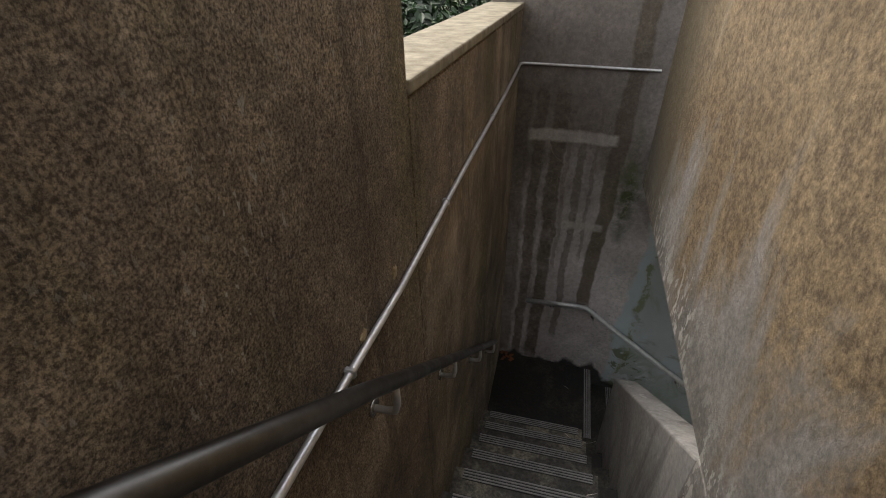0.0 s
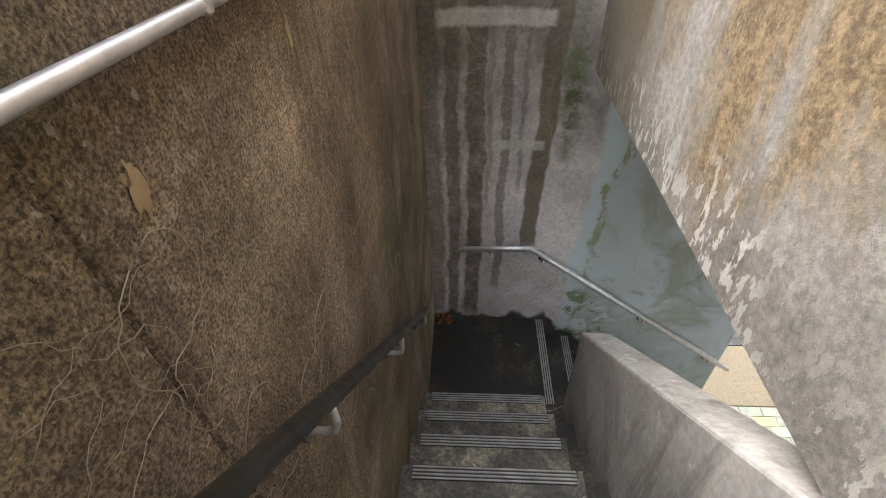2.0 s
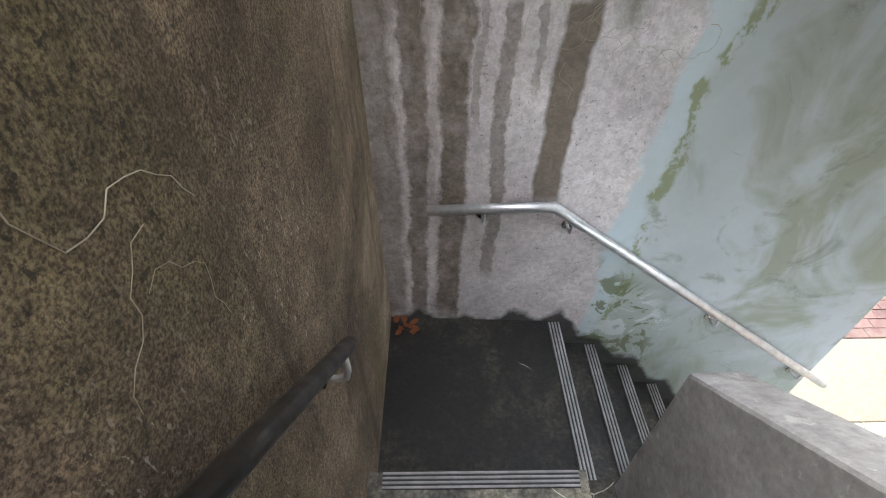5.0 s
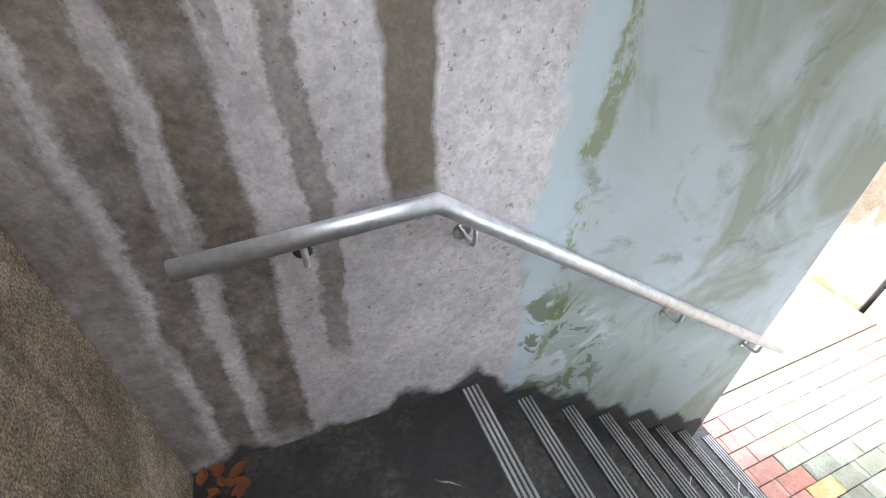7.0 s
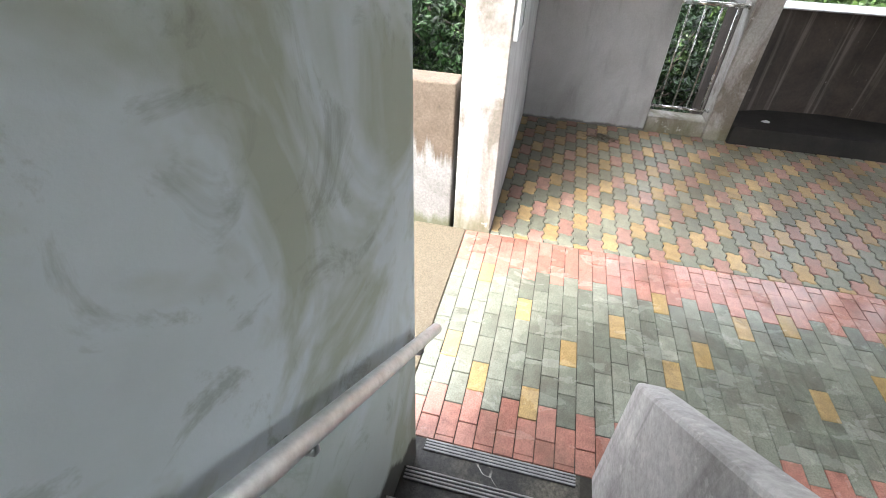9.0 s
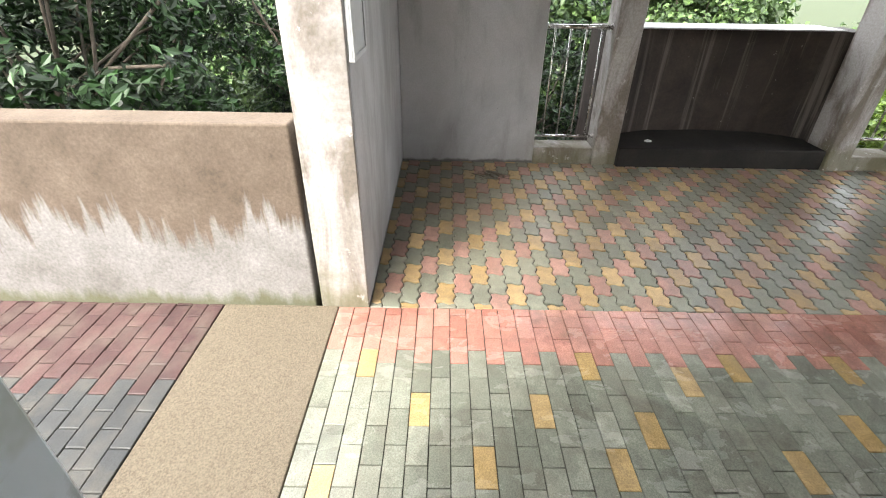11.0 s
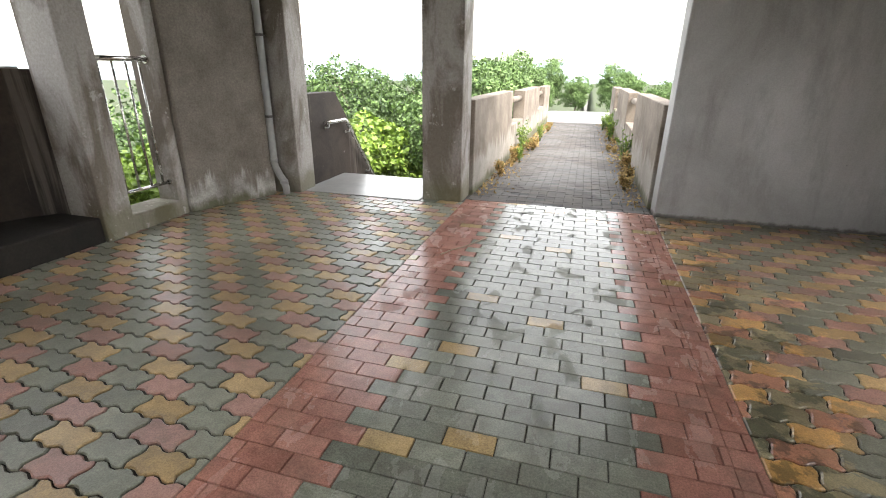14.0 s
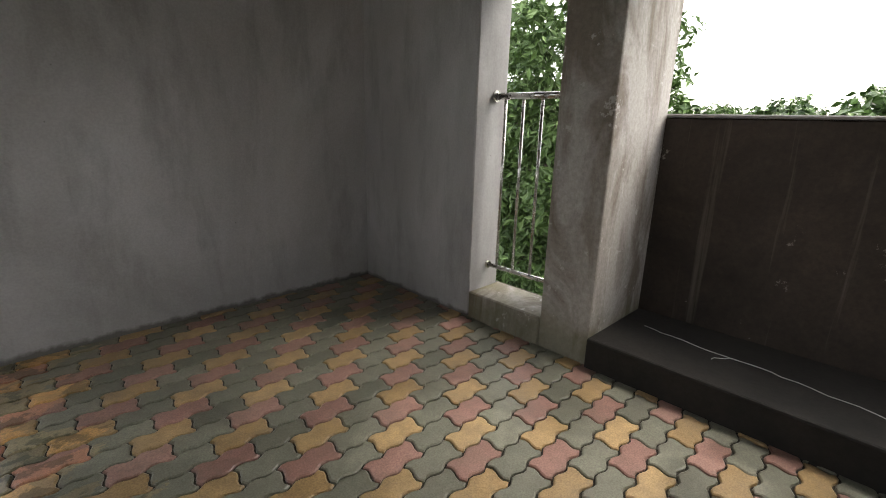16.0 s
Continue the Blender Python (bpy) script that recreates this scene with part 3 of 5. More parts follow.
# far hills round the plain, the air's hazy blue painted into their colour
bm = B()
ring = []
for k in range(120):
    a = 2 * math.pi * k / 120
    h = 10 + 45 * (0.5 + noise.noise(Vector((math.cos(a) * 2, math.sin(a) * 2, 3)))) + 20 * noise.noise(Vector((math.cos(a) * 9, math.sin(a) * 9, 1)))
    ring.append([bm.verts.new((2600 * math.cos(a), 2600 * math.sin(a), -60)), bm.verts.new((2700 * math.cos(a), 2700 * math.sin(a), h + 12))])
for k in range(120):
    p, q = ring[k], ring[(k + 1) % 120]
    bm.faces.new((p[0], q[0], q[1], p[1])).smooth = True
structure("backdrop", bm, M_HAZY_HILL, "distant hills with hazy air painted in as pale blue")

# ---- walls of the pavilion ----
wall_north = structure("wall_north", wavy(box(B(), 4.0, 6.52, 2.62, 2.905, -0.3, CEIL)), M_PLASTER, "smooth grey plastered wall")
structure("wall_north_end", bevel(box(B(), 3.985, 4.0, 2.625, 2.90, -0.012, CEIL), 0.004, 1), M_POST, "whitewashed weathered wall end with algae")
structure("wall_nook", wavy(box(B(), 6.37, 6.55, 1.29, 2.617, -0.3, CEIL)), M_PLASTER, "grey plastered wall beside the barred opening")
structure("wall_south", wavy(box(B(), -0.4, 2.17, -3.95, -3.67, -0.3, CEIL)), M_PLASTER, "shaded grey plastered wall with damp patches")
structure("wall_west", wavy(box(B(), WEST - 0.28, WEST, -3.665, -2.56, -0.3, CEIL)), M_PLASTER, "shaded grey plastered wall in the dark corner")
bm = B()
prism(bm, [(6.27, -2.47), (5.96, -3.30), (6.20, -3.42), (6.52, -2.47)], lambda u, v, w: (u, v, -0.3 + w), CEIL + 0.3)
structure("wall_east", wavy(bm), M_EASTWALL, "weathered concrete wall with peeling whitish paint")
structure("ceiling", box(B(), 0.935, 7.15, -4.0, 2.60, CEIL, CEIL + 0.18), M_CEIL, "plain concrete underside of the roof deck")
structure("ceiling_west", box(B(), -1.05, 0.935, -4.0, -0.35, CEIL, CEIL + 0.14), M_CEIL, "plain concrete underside of the roof deck")

# ---- stair shaft ----
structure("wall_stair_left", box(B(), -0.185, 0.0, -1.6, 0.655, 2.5, 5.6), M_STAIRWALL, "tall dark weathered concrete wall with lichen")
bm = B()
prism(bm, [(0.656, -0.3), (2.765, -0.3), (2.765, 4.03), (0.656, 4.155)], lambda u, v, w: (-0.185 + w, u, v), 0.185)
structure("wall_stair_parapet", wavy(bm), M_STAIRWALL, "dark damp concrete wall beside the stair")
bm = B()
prism(bm, [(0.658, 4.157), (2.765, 4.032), (2.765, 4.062), (0.658, 4.188)], lambda u, v, w: (-0.20 + w, u, v), 0.206)
structure("coping", bevel(bm, 0.006, 2), mat_plain("lichened_coping", (0.14, 0.115, 0.075), (0.34, 0.30, 0.22), 16, 0.9, 0.8), "sunlit coping crusted with ochre lichen")
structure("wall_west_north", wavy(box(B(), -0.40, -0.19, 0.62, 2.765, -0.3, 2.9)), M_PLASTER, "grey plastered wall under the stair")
bm = B()
prism(bm, [(-0.186, back_face(-0.186)), (2.185, back_face(2.185)), (2.185, 2.90), (-0.186, 3.0)], lambda u, v, w: (u, v, -0.3 + w), 5.4)
structure("wall_back", wavy(bm), M_BACK, "pale concrete wall with dark drip streaks and blue-green paint")
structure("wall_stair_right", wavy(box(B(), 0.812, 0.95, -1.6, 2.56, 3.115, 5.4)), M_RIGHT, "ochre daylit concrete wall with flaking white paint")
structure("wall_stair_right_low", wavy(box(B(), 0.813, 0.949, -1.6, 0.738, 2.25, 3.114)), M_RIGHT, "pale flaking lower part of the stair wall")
structure("wall_stair_end", box(B(), -0.185, 0.95, -1.85, -1.605, 3.0, 5.6), M_STAIRWALL, "weathered concrete wall closing the top of the stair")
bm = B()
prism(bm, [(0.74, -0.3), (1.955, -0.3), (1.955, 2.035), (0.74, 3.09)], lambda u, v, w: (0.822 + w, u, v), 0.143)
structure("balustrade_upper", bevel(bm, 0.012, 2), M_PARAPET, "grey concrete stair balustrade with a flaking sloping top")
bm = B()
prism(bm, [(0.966, -0.3), (2.30, -0.3), (2.30, 0.68), (0.966, 1.85)], lambda u, v, w: (u, 1.765 + w, v), 0.115)
structure("balustrade_lower", bevel(bm, 0.02, 2), M_PARAPET, "smooth grey concrete stair balustrade")


def flight_outline(count, y0, z0, drop):
    out = [(y0 + 0.0, z0 - 0.2)]
    for k in range(count):
        out += [(y0 - k * RUN1, z0 + k * RISE1 - (drop if k else 0)), (y0 - k * RUN1, z0 + (k + 1) * RISE1 - drop)]
    return out + [(y0 - count * RUN1, z0 + count * RISE1 - drop), (y0 - count * RUN1, z0 + count * RISE1 - 0.3 - drop)]


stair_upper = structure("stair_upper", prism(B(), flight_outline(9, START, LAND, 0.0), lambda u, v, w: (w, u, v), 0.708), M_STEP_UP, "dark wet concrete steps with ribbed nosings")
structure("stair_gutter", prism(B(), flight_outline(9, START, LAND, 0.09), lambda u, v, w: (0.709 + w, u, v), 0.112), M_STEP, "narrow near-black gutter beside the steps")
structure("landing", box(B(), 0.0, 0.80, START + 0.002, 2.766, LAND - 0.2, LAND), M_STEP, "near-black concrete landing with hairline cracks")
structure("landing_corner", box(B(), 0.71, 0.80, 1.885, START, LAND - 0.2, LAND - 0.002), M_STEP, "near-black corner of the landing")
steps = [(0.801, -0.2), (2.27, -0.2), (2.27, -0.002), (0.80 + 6 * RUN2, -0.002)]
for k in range(1, 7)[::-1]:
    x = 0.80 + k * RUN2
    steps += [(x, LAND - k * RISE), (x - RUN2, LAND - k * RISE)]
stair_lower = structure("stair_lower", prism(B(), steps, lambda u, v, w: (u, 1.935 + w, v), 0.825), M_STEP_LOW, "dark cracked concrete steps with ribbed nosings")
low = [(0.801, -0.2), (2.25, -0.2), (2.25, -0.06), (0.80 + 6 * RUN2, -0.06)]
for k in range(1, 7)[::-1]:
    x = 0.80 + k * RUN2
    low += [(x, LAND - k * RISE - 0.09), (x - RUN2, LAND - k * RISE - 0.09)]
structure("stair_gutter_lower", prism(B(), low, lambda u, v, w: (u, 1.882 + w, v), 0.052), M_STEP, "narrow near-black gutter beside the steps")
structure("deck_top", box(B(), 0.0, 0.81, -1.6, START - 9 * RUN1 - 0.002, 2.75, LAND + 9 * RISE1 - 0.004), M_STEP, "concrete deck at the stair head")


def nosing(parent, along, place):
    """A metal stair nosing: a plate with four raised ribs, along metres long."""
    bm = box(B(), 0, along, 0, 0.056, 0.0, 0.005)
    plate = part("nosing", bm, M_RIBGAP, parent, "ribbed metal stair nosing")
    plate.matrix_basis = place
    bm = B()
    for k in range(4):
        box(bm, 0, along, 0.001 + k * 0.0145, 0.0085 + k * 0.0145, 0.005, 0.009)
    ribs = part("rib", bevel(bm, 0.0012, 1), M_RIB, plate)
    return plate


for k in range(1, 9):
    nosing(stair_upper, 0.635, Matrix.Translation((0.045, START - (k - 1) * RUN1 - 0.055, LAND + k * RISE1)))
for k in range(7):
    x = 0.80 + k * RUN2
    nosing(stair_lower, back_face(x) - 1.965, Matrix.Translation((x, 1.955, LAND - k * RISE)) @ pose(0, 0, 0, 0, 0, 90))

nosing(stair_lower, 0.69, Matrix.Translation((2.268, 1.955, -0.002)) @ pose(0, 0, 0, 0, 0, 90))

# ---- openings: sills, posts, niches ----
def post(name, x0, x1, y0, y1, label, z1=CEIL):
    return structure(name, bevel(box(B(), x0, x1, y0, y1, -0.3, z1), 0.012, 2), M_POST, label)


post("post_1", 6.335, 6.62, 0.45, 0.69, "worn grey concrete post with whitewashed face")
post("post_2", 6.26, 6.60, -1.86, -1.62, "worn grey concrete post with whitewashed face")
post("post_3", 6.30, 6.52, -2.46, -2.36, "narrow dark concrete jamb")
post("post_4", 5.74, 6.16, -3.72, -3.42, "grey concrete corner post with chipped edge")
post("post_middle", 4.01, 4.42, -3.97, -3.61, "grey concrete post with green algae at its foot")
post("post_5", WEST - 0.62, WEST, -2.02, -1.72, "grey concrete post with whitewashed side")
# Unseen lintel, hung low to block light from the south-west corner.
structure("wall_west_upper", wavy(box(B(), WEST - 0.28, WEST, -2.555, 0.62, 2.02, CEIL)), M_PLASTER, "unseen concrete lintel set low to hold light off the corner")
structure("sill_1", wavy(box(B(), 6.36, 6.60, 0.692, 1.288, -0.3, 0.165)), M_POST, "weathered concrete sill")
structure("sill_2", wavy(box(B(), 6.28, 6.56, -2.358, -1.862, -0.3, 0.14)), M_POST, "weathered concrete sill")
structure("sill_3", wavy(box(B(), WEST - 0.29, WEST + 0.004, -2.558, -2.022, -0.3, 0.172)), M_POST, "weathered concrete sill with lichen")
structure("bench_east", bevel(box(B(), 6.29, 7.02, -1.618, 0.448, -0.3, 0.19), 0.012, 2), M_LEDGE, "dark concrete bench ledge in the niche")
bm = B()
prism(bm, [(0.69, 6.625), (0.46, 6.68), (0.25, 6.80), (0.0, 6.90), (-0.60, 6.96), (-1.2, 6.90), (-1.45, 6.80), (-1.64, 6.66), (-1.86, 6.605), (-1.86, 7.10), (0.69, 7.10)], lambda u, v, w: (v, u, -0.3 + w), 1.53)
niche_east = structure("niche_east", bm, M_BROWN, "dark brown stained concrete parapet curving round the bench")
structure("niche_east_cap", bevel(box(B(), 6.66, 7.11, -1.60, 0.44, 1.231, 1.245), 0.005, 1), M_RIB, "thin pale metal capping on the parapet")
structure("bench_west", bevel(box(B(), -0.79, WEST + 0.025, -1.718, 0.60, -0.3, 0.162), 0.012, 2), M_LEDGE, "dark cracked concrete bench ledge in the niche")
structure("niche_west", wavy(box(B(), -0.96, -0.792, -2.02, 0.62, -0.3, 1.265)), M_BROWN, "dark stained concrete parapet")
structure("niche_west_cap", bevel(box(B(), -0.97, -0.775, -1.715, 0.62, 1.266, 1.284), 0.005, 1), M_RIB, "thin pale metal capping on the parapet")

# ---- bridge to the south ----
structure("bridge_south", prism(B(), [(-14.0, -0.6), (-3.722, -0.45), (-3.722, -0.014), (-14.0, -0.164)], lambda u, v, w: (2.0 + w, u, v), 2.15), M_SOIL, "bed of the paved footbridge")
structure("bridge_end", box(B(), 0.8, 5.5, -18.5, -14.002, -0.6, -0.16), M_SLAB, "bright pale concrete apron beyond the footbridge")


def parapet(name, x0, x1):
    wall = structure(name, wavy(box(B(), x0, x1, -6.60, -3.985, -0.5, 0.975)), M_BRIDGE, "weathered concrete footbridge parapet with open panels")
    for y0, y1, top, out in ((-8.0, -6.601, 0.45, 0), (-10.8, -8.001, 0.93, 0.01), (-12.2, -10.801, 0.40, 0), (-14.0, -12.201, 0.88, 0.01)):
        part("panel", wavy(box(B(), x0 - out, x1 + out, y0, y1, -0.5, top)), M_BRIDGE, wall)
    for a, b, z in ((-8.02, -6.58, 0.80), (-12.22, -10.78, 0.74)):
        part("rail", tube(B(), [((x0 + x1) / 2, a, z), ((x0 + x1) / 2, b, z + 0.02)], 0.05), M_BRIDGE, wall, "round concrete rail")


parapet("bridge_parapet_left", 3.97, 4.15)
parapet("bridge_parapet_right", 2.02, 2.20)

# ---- north forecourt ----
structure("low_wall", bevel(box(B(), 3.995, 4.2, 2.935, 12.0, -0.3, 1.085), 0.012, 2), M_LOW, "low concrete wall stained brown above and white below")

# ---- stair down at the south-east ----
structure("slab_southeast", bevel(box(B(), 4.425, 5.79, -4.50, -3.50, -0.5, 0.006), 0.006, 1), M_SLAB, "pale wet concrete slab at the head of outer steps")
bm = B()
out = [(-4.502, -0.5), (-4.502, -0.17)]
for k in range(8):
    out += [(-4.502 - (k + 1) * 0.28, -0.17 * (k + 1)), (-4.502 - (k + 1) * 0.28, -0.17 * (k + 2))]
out += [(-6.75, -2.6), (-6.0, -2.6)]
structure("stair_outer", prism(bm, out, lambda u, v, w: (4.43 + w, u, v), 1.35), M_SLAB, "pale concrete steps leading down the bank")
bm = B()
prism(bm, [(-3.722, -0.4), (-3.722, 1.0), (-4.42, 1.0), (-6.9, -1.85), (-6.9, -3.0)], lambda u, v, w: (5.80 + w, u, v), 0.16)
structure("balustrade_outer", wavy(bm), M_BROWN, "dark brown concrete balustrade sloping down the outer steps")

# ---- handrails, rails, pipes ----
def bracket(parent, foot, top, radius=0.006):
    """A small J-shaped wall bracket under a handrail."""
    f, t = Vector(foot), Vector(top)
    mid = Vector((t.x, t.y, f.z))
    pts = [f, f.lerp(mid, 0.55), f.lerp(mid, 0.9) + Vector((0, 0, 0.006)), mid.lerp(t, 0.35), t]
    arm = part("bracket", tube(B(), pts, radius, 8), M_ALU, parent, "bent steel wall bracket")
    d = (mid - f).normalized()
    part("rosette", tube(B(), [f, f + d * 0.006], 0.02, 14), M_STEEL, arm)


def left_rail():
    rail = empty("handrail", (0.055, 1.0, LAND), "dull dark wet metal handrail on steel wall brackets", "handrail")
    inv = Matrix.Translation((-0.055, -1.0, -LAND))
    y = lambda v: 2.284 + (1.85 - v) * 0.948
    bm = tube(B(), [(0.055, 1.905, y(1.905)), (0.055, 0.20, y(0.20)), (0.055, -0.6, y(-0.57))], 0.0155, 16)
    bmesh.ops.transform(bm, matrix=inv, verts=bm.verts[:])
    part("bar", bm, M_DARKRAIL, rail)
    for v in (1.86, 1.32, 0.80, 0.32):
        z = y(v) - 0.02
        f, t = Vector((0.0, v, z - 0.075)), Vector((0.055, v, z + 0.005))
        o = Vector((0.055, 1.0, LAND))
        bracket(rail, f - o, t - o, 0.0075)
    return rail


def back_rail():
    o = Vector((0.64, 2.68, 1.965))
    rail = empty("handrail", o, "bent shining aluminium handrail fixed to the streaked wall", "handrail")
    off = lambda x: back_face(x) - 0.066
    z = lambda x: 1.938 + (x - 0.19) * 0.062 if x < 0.65 else 1.966 - (x - 0.65) * 0.722
    bm = tube(B(), [Vector(p) - o for p in ((0.19, off(0.19), z(0.19)), (0.648, off(0.648), 1.966), (2.215, off(2.215), z(2.215)))], 0.0195, 20)
    part("bar", bm, M_ALU, rail)
    for x in (0.40, 0.73, 1.48, 2.06):
        bracket(rail, Vector((x, back_face(x) - 0.001, z(x) - 0.075)) - o, Vector((x, off(x), z(x) - 0.018)) - o, 0.006)
    return rail


left_rail()
back_rail()

conduit = empty("cable_conduit", (0.012, 2.7, 3.47), "thin pale metal cable conduit clipped along the walls", "conduit")
o = Vector((0.012, 2.7, 3.47))
part("tube", tube(B(), [Vector(p) - o for p in ((0.011, -1.5, 3.86), (0.011, 0.03, 3.845), (0.011, 0.30, 3.822), (0.011, 0.50, 3.803), (0.011, 0.97, 3.792), (0.011, 1.4, 3.775), (0.011, 2.0, 3.75), (0.011, 2.738, 3.738), (0.03, 2.752, 3.738), (0.80, 2.722, 3.731))], 0.0075, 10), M_ALU, conduit)
for y, z in ((0.25, 3.826), (0.9, 3.794), (1.7, 3.763)):
    part("clip", bevel(box(B(), -o.x, 0.02 - o.x, y - 0.006 - o.y, y + 0.006 - o.y, z - 0.010 - o.z, z + 0.010 - o.z), 0.003, 1), M_ALU, conduit)


def barred_rail(x, y0, y1, z0, z1, count, label):
    """A steel guard in an opening: two level bars, upright rods, and end flanges."""
    guard = empty("window_guard", (x, (y0 + y1) / 2, z0), label, "railing", "steel guards in the openings")
    c = (y0 + y1) / 2
    h = z1 - z0
    for name, z, r in (("top_bar", h, 0.020), ("bottom_bar", 0.0, 0.014)):
        bar = part(name, tube(B(), [(0, y0 - c, z), (0, y1 - c, z)], r, 14), M_STEEL, guard)
        for y, d in ((y0 - c, 0.012), (y1 - c, -0.012)):
            part("flange", tube(B(), [(0, y, z), (0, y + d, z)], r * 1.7, 16), M_STEEL, bar)
    for k in range(count):
        y = y0 + (k + 0.6) * (y1 - y0) / (count + 0.2) - c
        part("rod", tube(B(), [(0, y, 0.0), (0, y, h)], 0.0095, 10), M_STEEL, guard)
    return guard


barred_rail(6.44, 0.692, 1.288, 0.262, 1.265, 4, "stainless steel guard of upright bars in the narrow opening")
barred_rail(6.36, -2.358, -1.862, 0.30, 1.31, 4, "stainless steel guard of upright bars by the peeling wall")
barred_rail(WEST - 0.17, -2.558, -2.022, 0.32, 1.365, 4, "stainless steel guard of upright bars over a lichened sill")

# rain pipe
o = Vector((5.86, -3.335, 0.0))
pipe = empty("rain_pipe", o, "grey plastic rainwater pipe with a bent foot", "drainpipe")
part("tube", tube(B(), [(0.09, 0.03, 2.94), (0.09, 0.03, 0.36), (0.085, 0.028, 0.29), (0.05, 0.015, 0.20), (0.02, 0.0, 0.14), (0.0, 0.0, 0.06), (0.0, 0.0, 0.0)], 0.036, 16), M_PIPE, pipe)
for z, r in ((0.36, 0.042), (0.13, 0.042)):
    x = 0.09 if z > 0.3 else 0.016
    part("collar", tube(B(), [(x, 0.03 if z > 0.3 else 0, z - 0.02), (x, 0.03 if z > 0.3 else 0, z + 0.02)], r, 16), M_PIPE, pipe)
for z in (0.80, 1.55):
    clamp = part("clamp", tube(B(), [(0.09, 0.03, z - 0.012), (0.09, 0.03, z + 0.012)], 0.040, 16), M_DARKRAIL, pipe, "dark metal pipe clamp")
    part("stud", tube(B(), [(0.09, 0.03, z), (0.15, 0.10, z)], 0.006, 8), M_DARKRAIL, clamp)

# handrail on the outer balustrade
o = Vector((5.74, -4.0, 0.67))
rail = empty("handrail", o, "steel handrail with a bright level end on the outer balustrade", "handrail")
part("bar", tube(B(), [(0, -0.05, 0.0), (0, -0.50, 0.0), (0, -0.56, -0.03), (0, -2.6, -2.35)], 0.021, 14), M_STEEL, rail)
for y, z in ((-0.12, 0.0), (-0.62, -0.10), (-1.15, -0.70), (-1.6, -1.21)):
    bracket(rail, (0.058, y, z - 0.06), (0.0, y, z - 0.018), 0.006)

# plate on the north wall
plate = thing("wall_panel", bevel(box(B(), 4.005, 4.37, 2.600, 2.619, 1.36, 2.25), 0.004, 1), M_PAINTWHITE, "pale painted information panel with a raised frame on the grey wall", "panel")
bm = B()
for z in (1.62, 1.66, 1.70, 1.74, 1.78, 1.86, 1.90):
    box(bm, 4.10, 4.26, 2.597, 2.5995, z, z + 0.012)
part("text_bar", bm, mat_plain("grey_print", (0.30, 0.31, 0.32), (0.36, 0.37, 0.38), 9, 0.6, 0.1), plate, "faint grey lines of small print")
bm = B()
box(bm, 4.005, 4.03, 2.592, 2.5998, 1.36, 2.25)
box(bm, 4.345, 4.37, 2.592, 2.5998, 1.36, 2.25)
box(bm, 4.031, 4.344, 2.592, 2.5998, 1.36, 1.385)
part("frame", bevel(bm, 0.003, 1), M_PAINTWHITE, plate)


# ---- small litter ----
def twig(name, points, radius, place, label, material=None):
    ob = thing(name, tube(B(), points, radius, 6), material or M_BARK, label, "twig")
    ob.location = place
    return ob


M_TWIG = mat_plain("pale_dry_twig", (0.30, 0.22, 0.15), (0.45, 0.35, 0.26), 20, 0.8)
twig("twig", [(0, 0, 0), (-0.06, -0.10, 0.006), (-0.13, -0.20, 0.003), (-0.20, -0.34, 0.004), (-0.25, -0.46, 0.0)], 0.005, (3.777, -2.125, 0.009), "thin pale dry twig lying on wet pavers", M_TWIG)
rng = random.Random(4)
heap = B()
for k in range(60):
    a, r = rng.random() * 6.28, 0.02 + 0.15 * rng.random()
    p = Vector((math.cos(a) * r * 0.7, math.sin(a) * r, 0.004 + 0.02 * rng.random()))
    d = Vector((rng.uniform(-1, 1), rng.uniform(-1, 1), rng.uniform(-0.1, 0.12))) * 0.06
    tube(heap, [p - d, p, p + d + Vector((0, 0, 0.004))], 0.0018, 4)
ob = thing("needle_heap", heap, M_BARK, "small heap of brown pine needles and dirt on the pavers", "debris", kind="stuff")
ob.location = (5.98, 1.74, 0.006)
scrap = B()
bmesh.ops.create_icosphere(scrap, subdivisions=2, radius=0.03)
for v in scrap.verts:
    v.co *= 0.75 + 0.5 * noise.noise(v.co * 60)
    v.co.z = v.co.z * 0.45 + 0.012
ob = thing("paper_scrap", scrap, mat_plain("white_paper", (0.7, 0.7, 0.7), (0.8, 0.8, 0.8), 8, 0.7), "crumpled white paper scrap on the dark bench", "paper")
ob.location = (6.50, 0.09, 0.19)
ob.scale = (1.0, 1.7, 1.0)


def fallen_leaf(place, size, turn, material, label):
    bm = B()
    n = 8
    left, right, mid = [], [], []
    for k in range(n + 1):
        t = k / n
        w = size * 0.32 * math.sin(math.pi * t) ** 0.7 * (1 - 0.25 * t)
        z = 0.12 * size * (2 * t - 1) ** 2
        mid.append(bm.verts.new((size * (t - 0.5), 0, z)))
        left.append(bm.verts.new((size * (t - 0.5), w + 1e-4, z + 0.25 * w)))
        right.append(bm.verts.new((size * (t - 0.5), -w - 1e-4, z + 0.25 * w)))
    for k in range(n):
        bm.faces.new((mid[k], mid[k + 1], left[k + 1], left[k]))
        bm.faces.new((right[k], right[k + 1], mid[k + 1], mid[k]))
    bmesh.ops.solidify(bm, geom=bm.faces[:], thickness=0.0012)
    ob = thing("fallen_leaf", bm, material, label, "leaf", "fallen leaves")
    ob.matrix_basis = Matrix.Translation(place) @ pose(0, 0, 0, 0, 0, turn)
    return ob


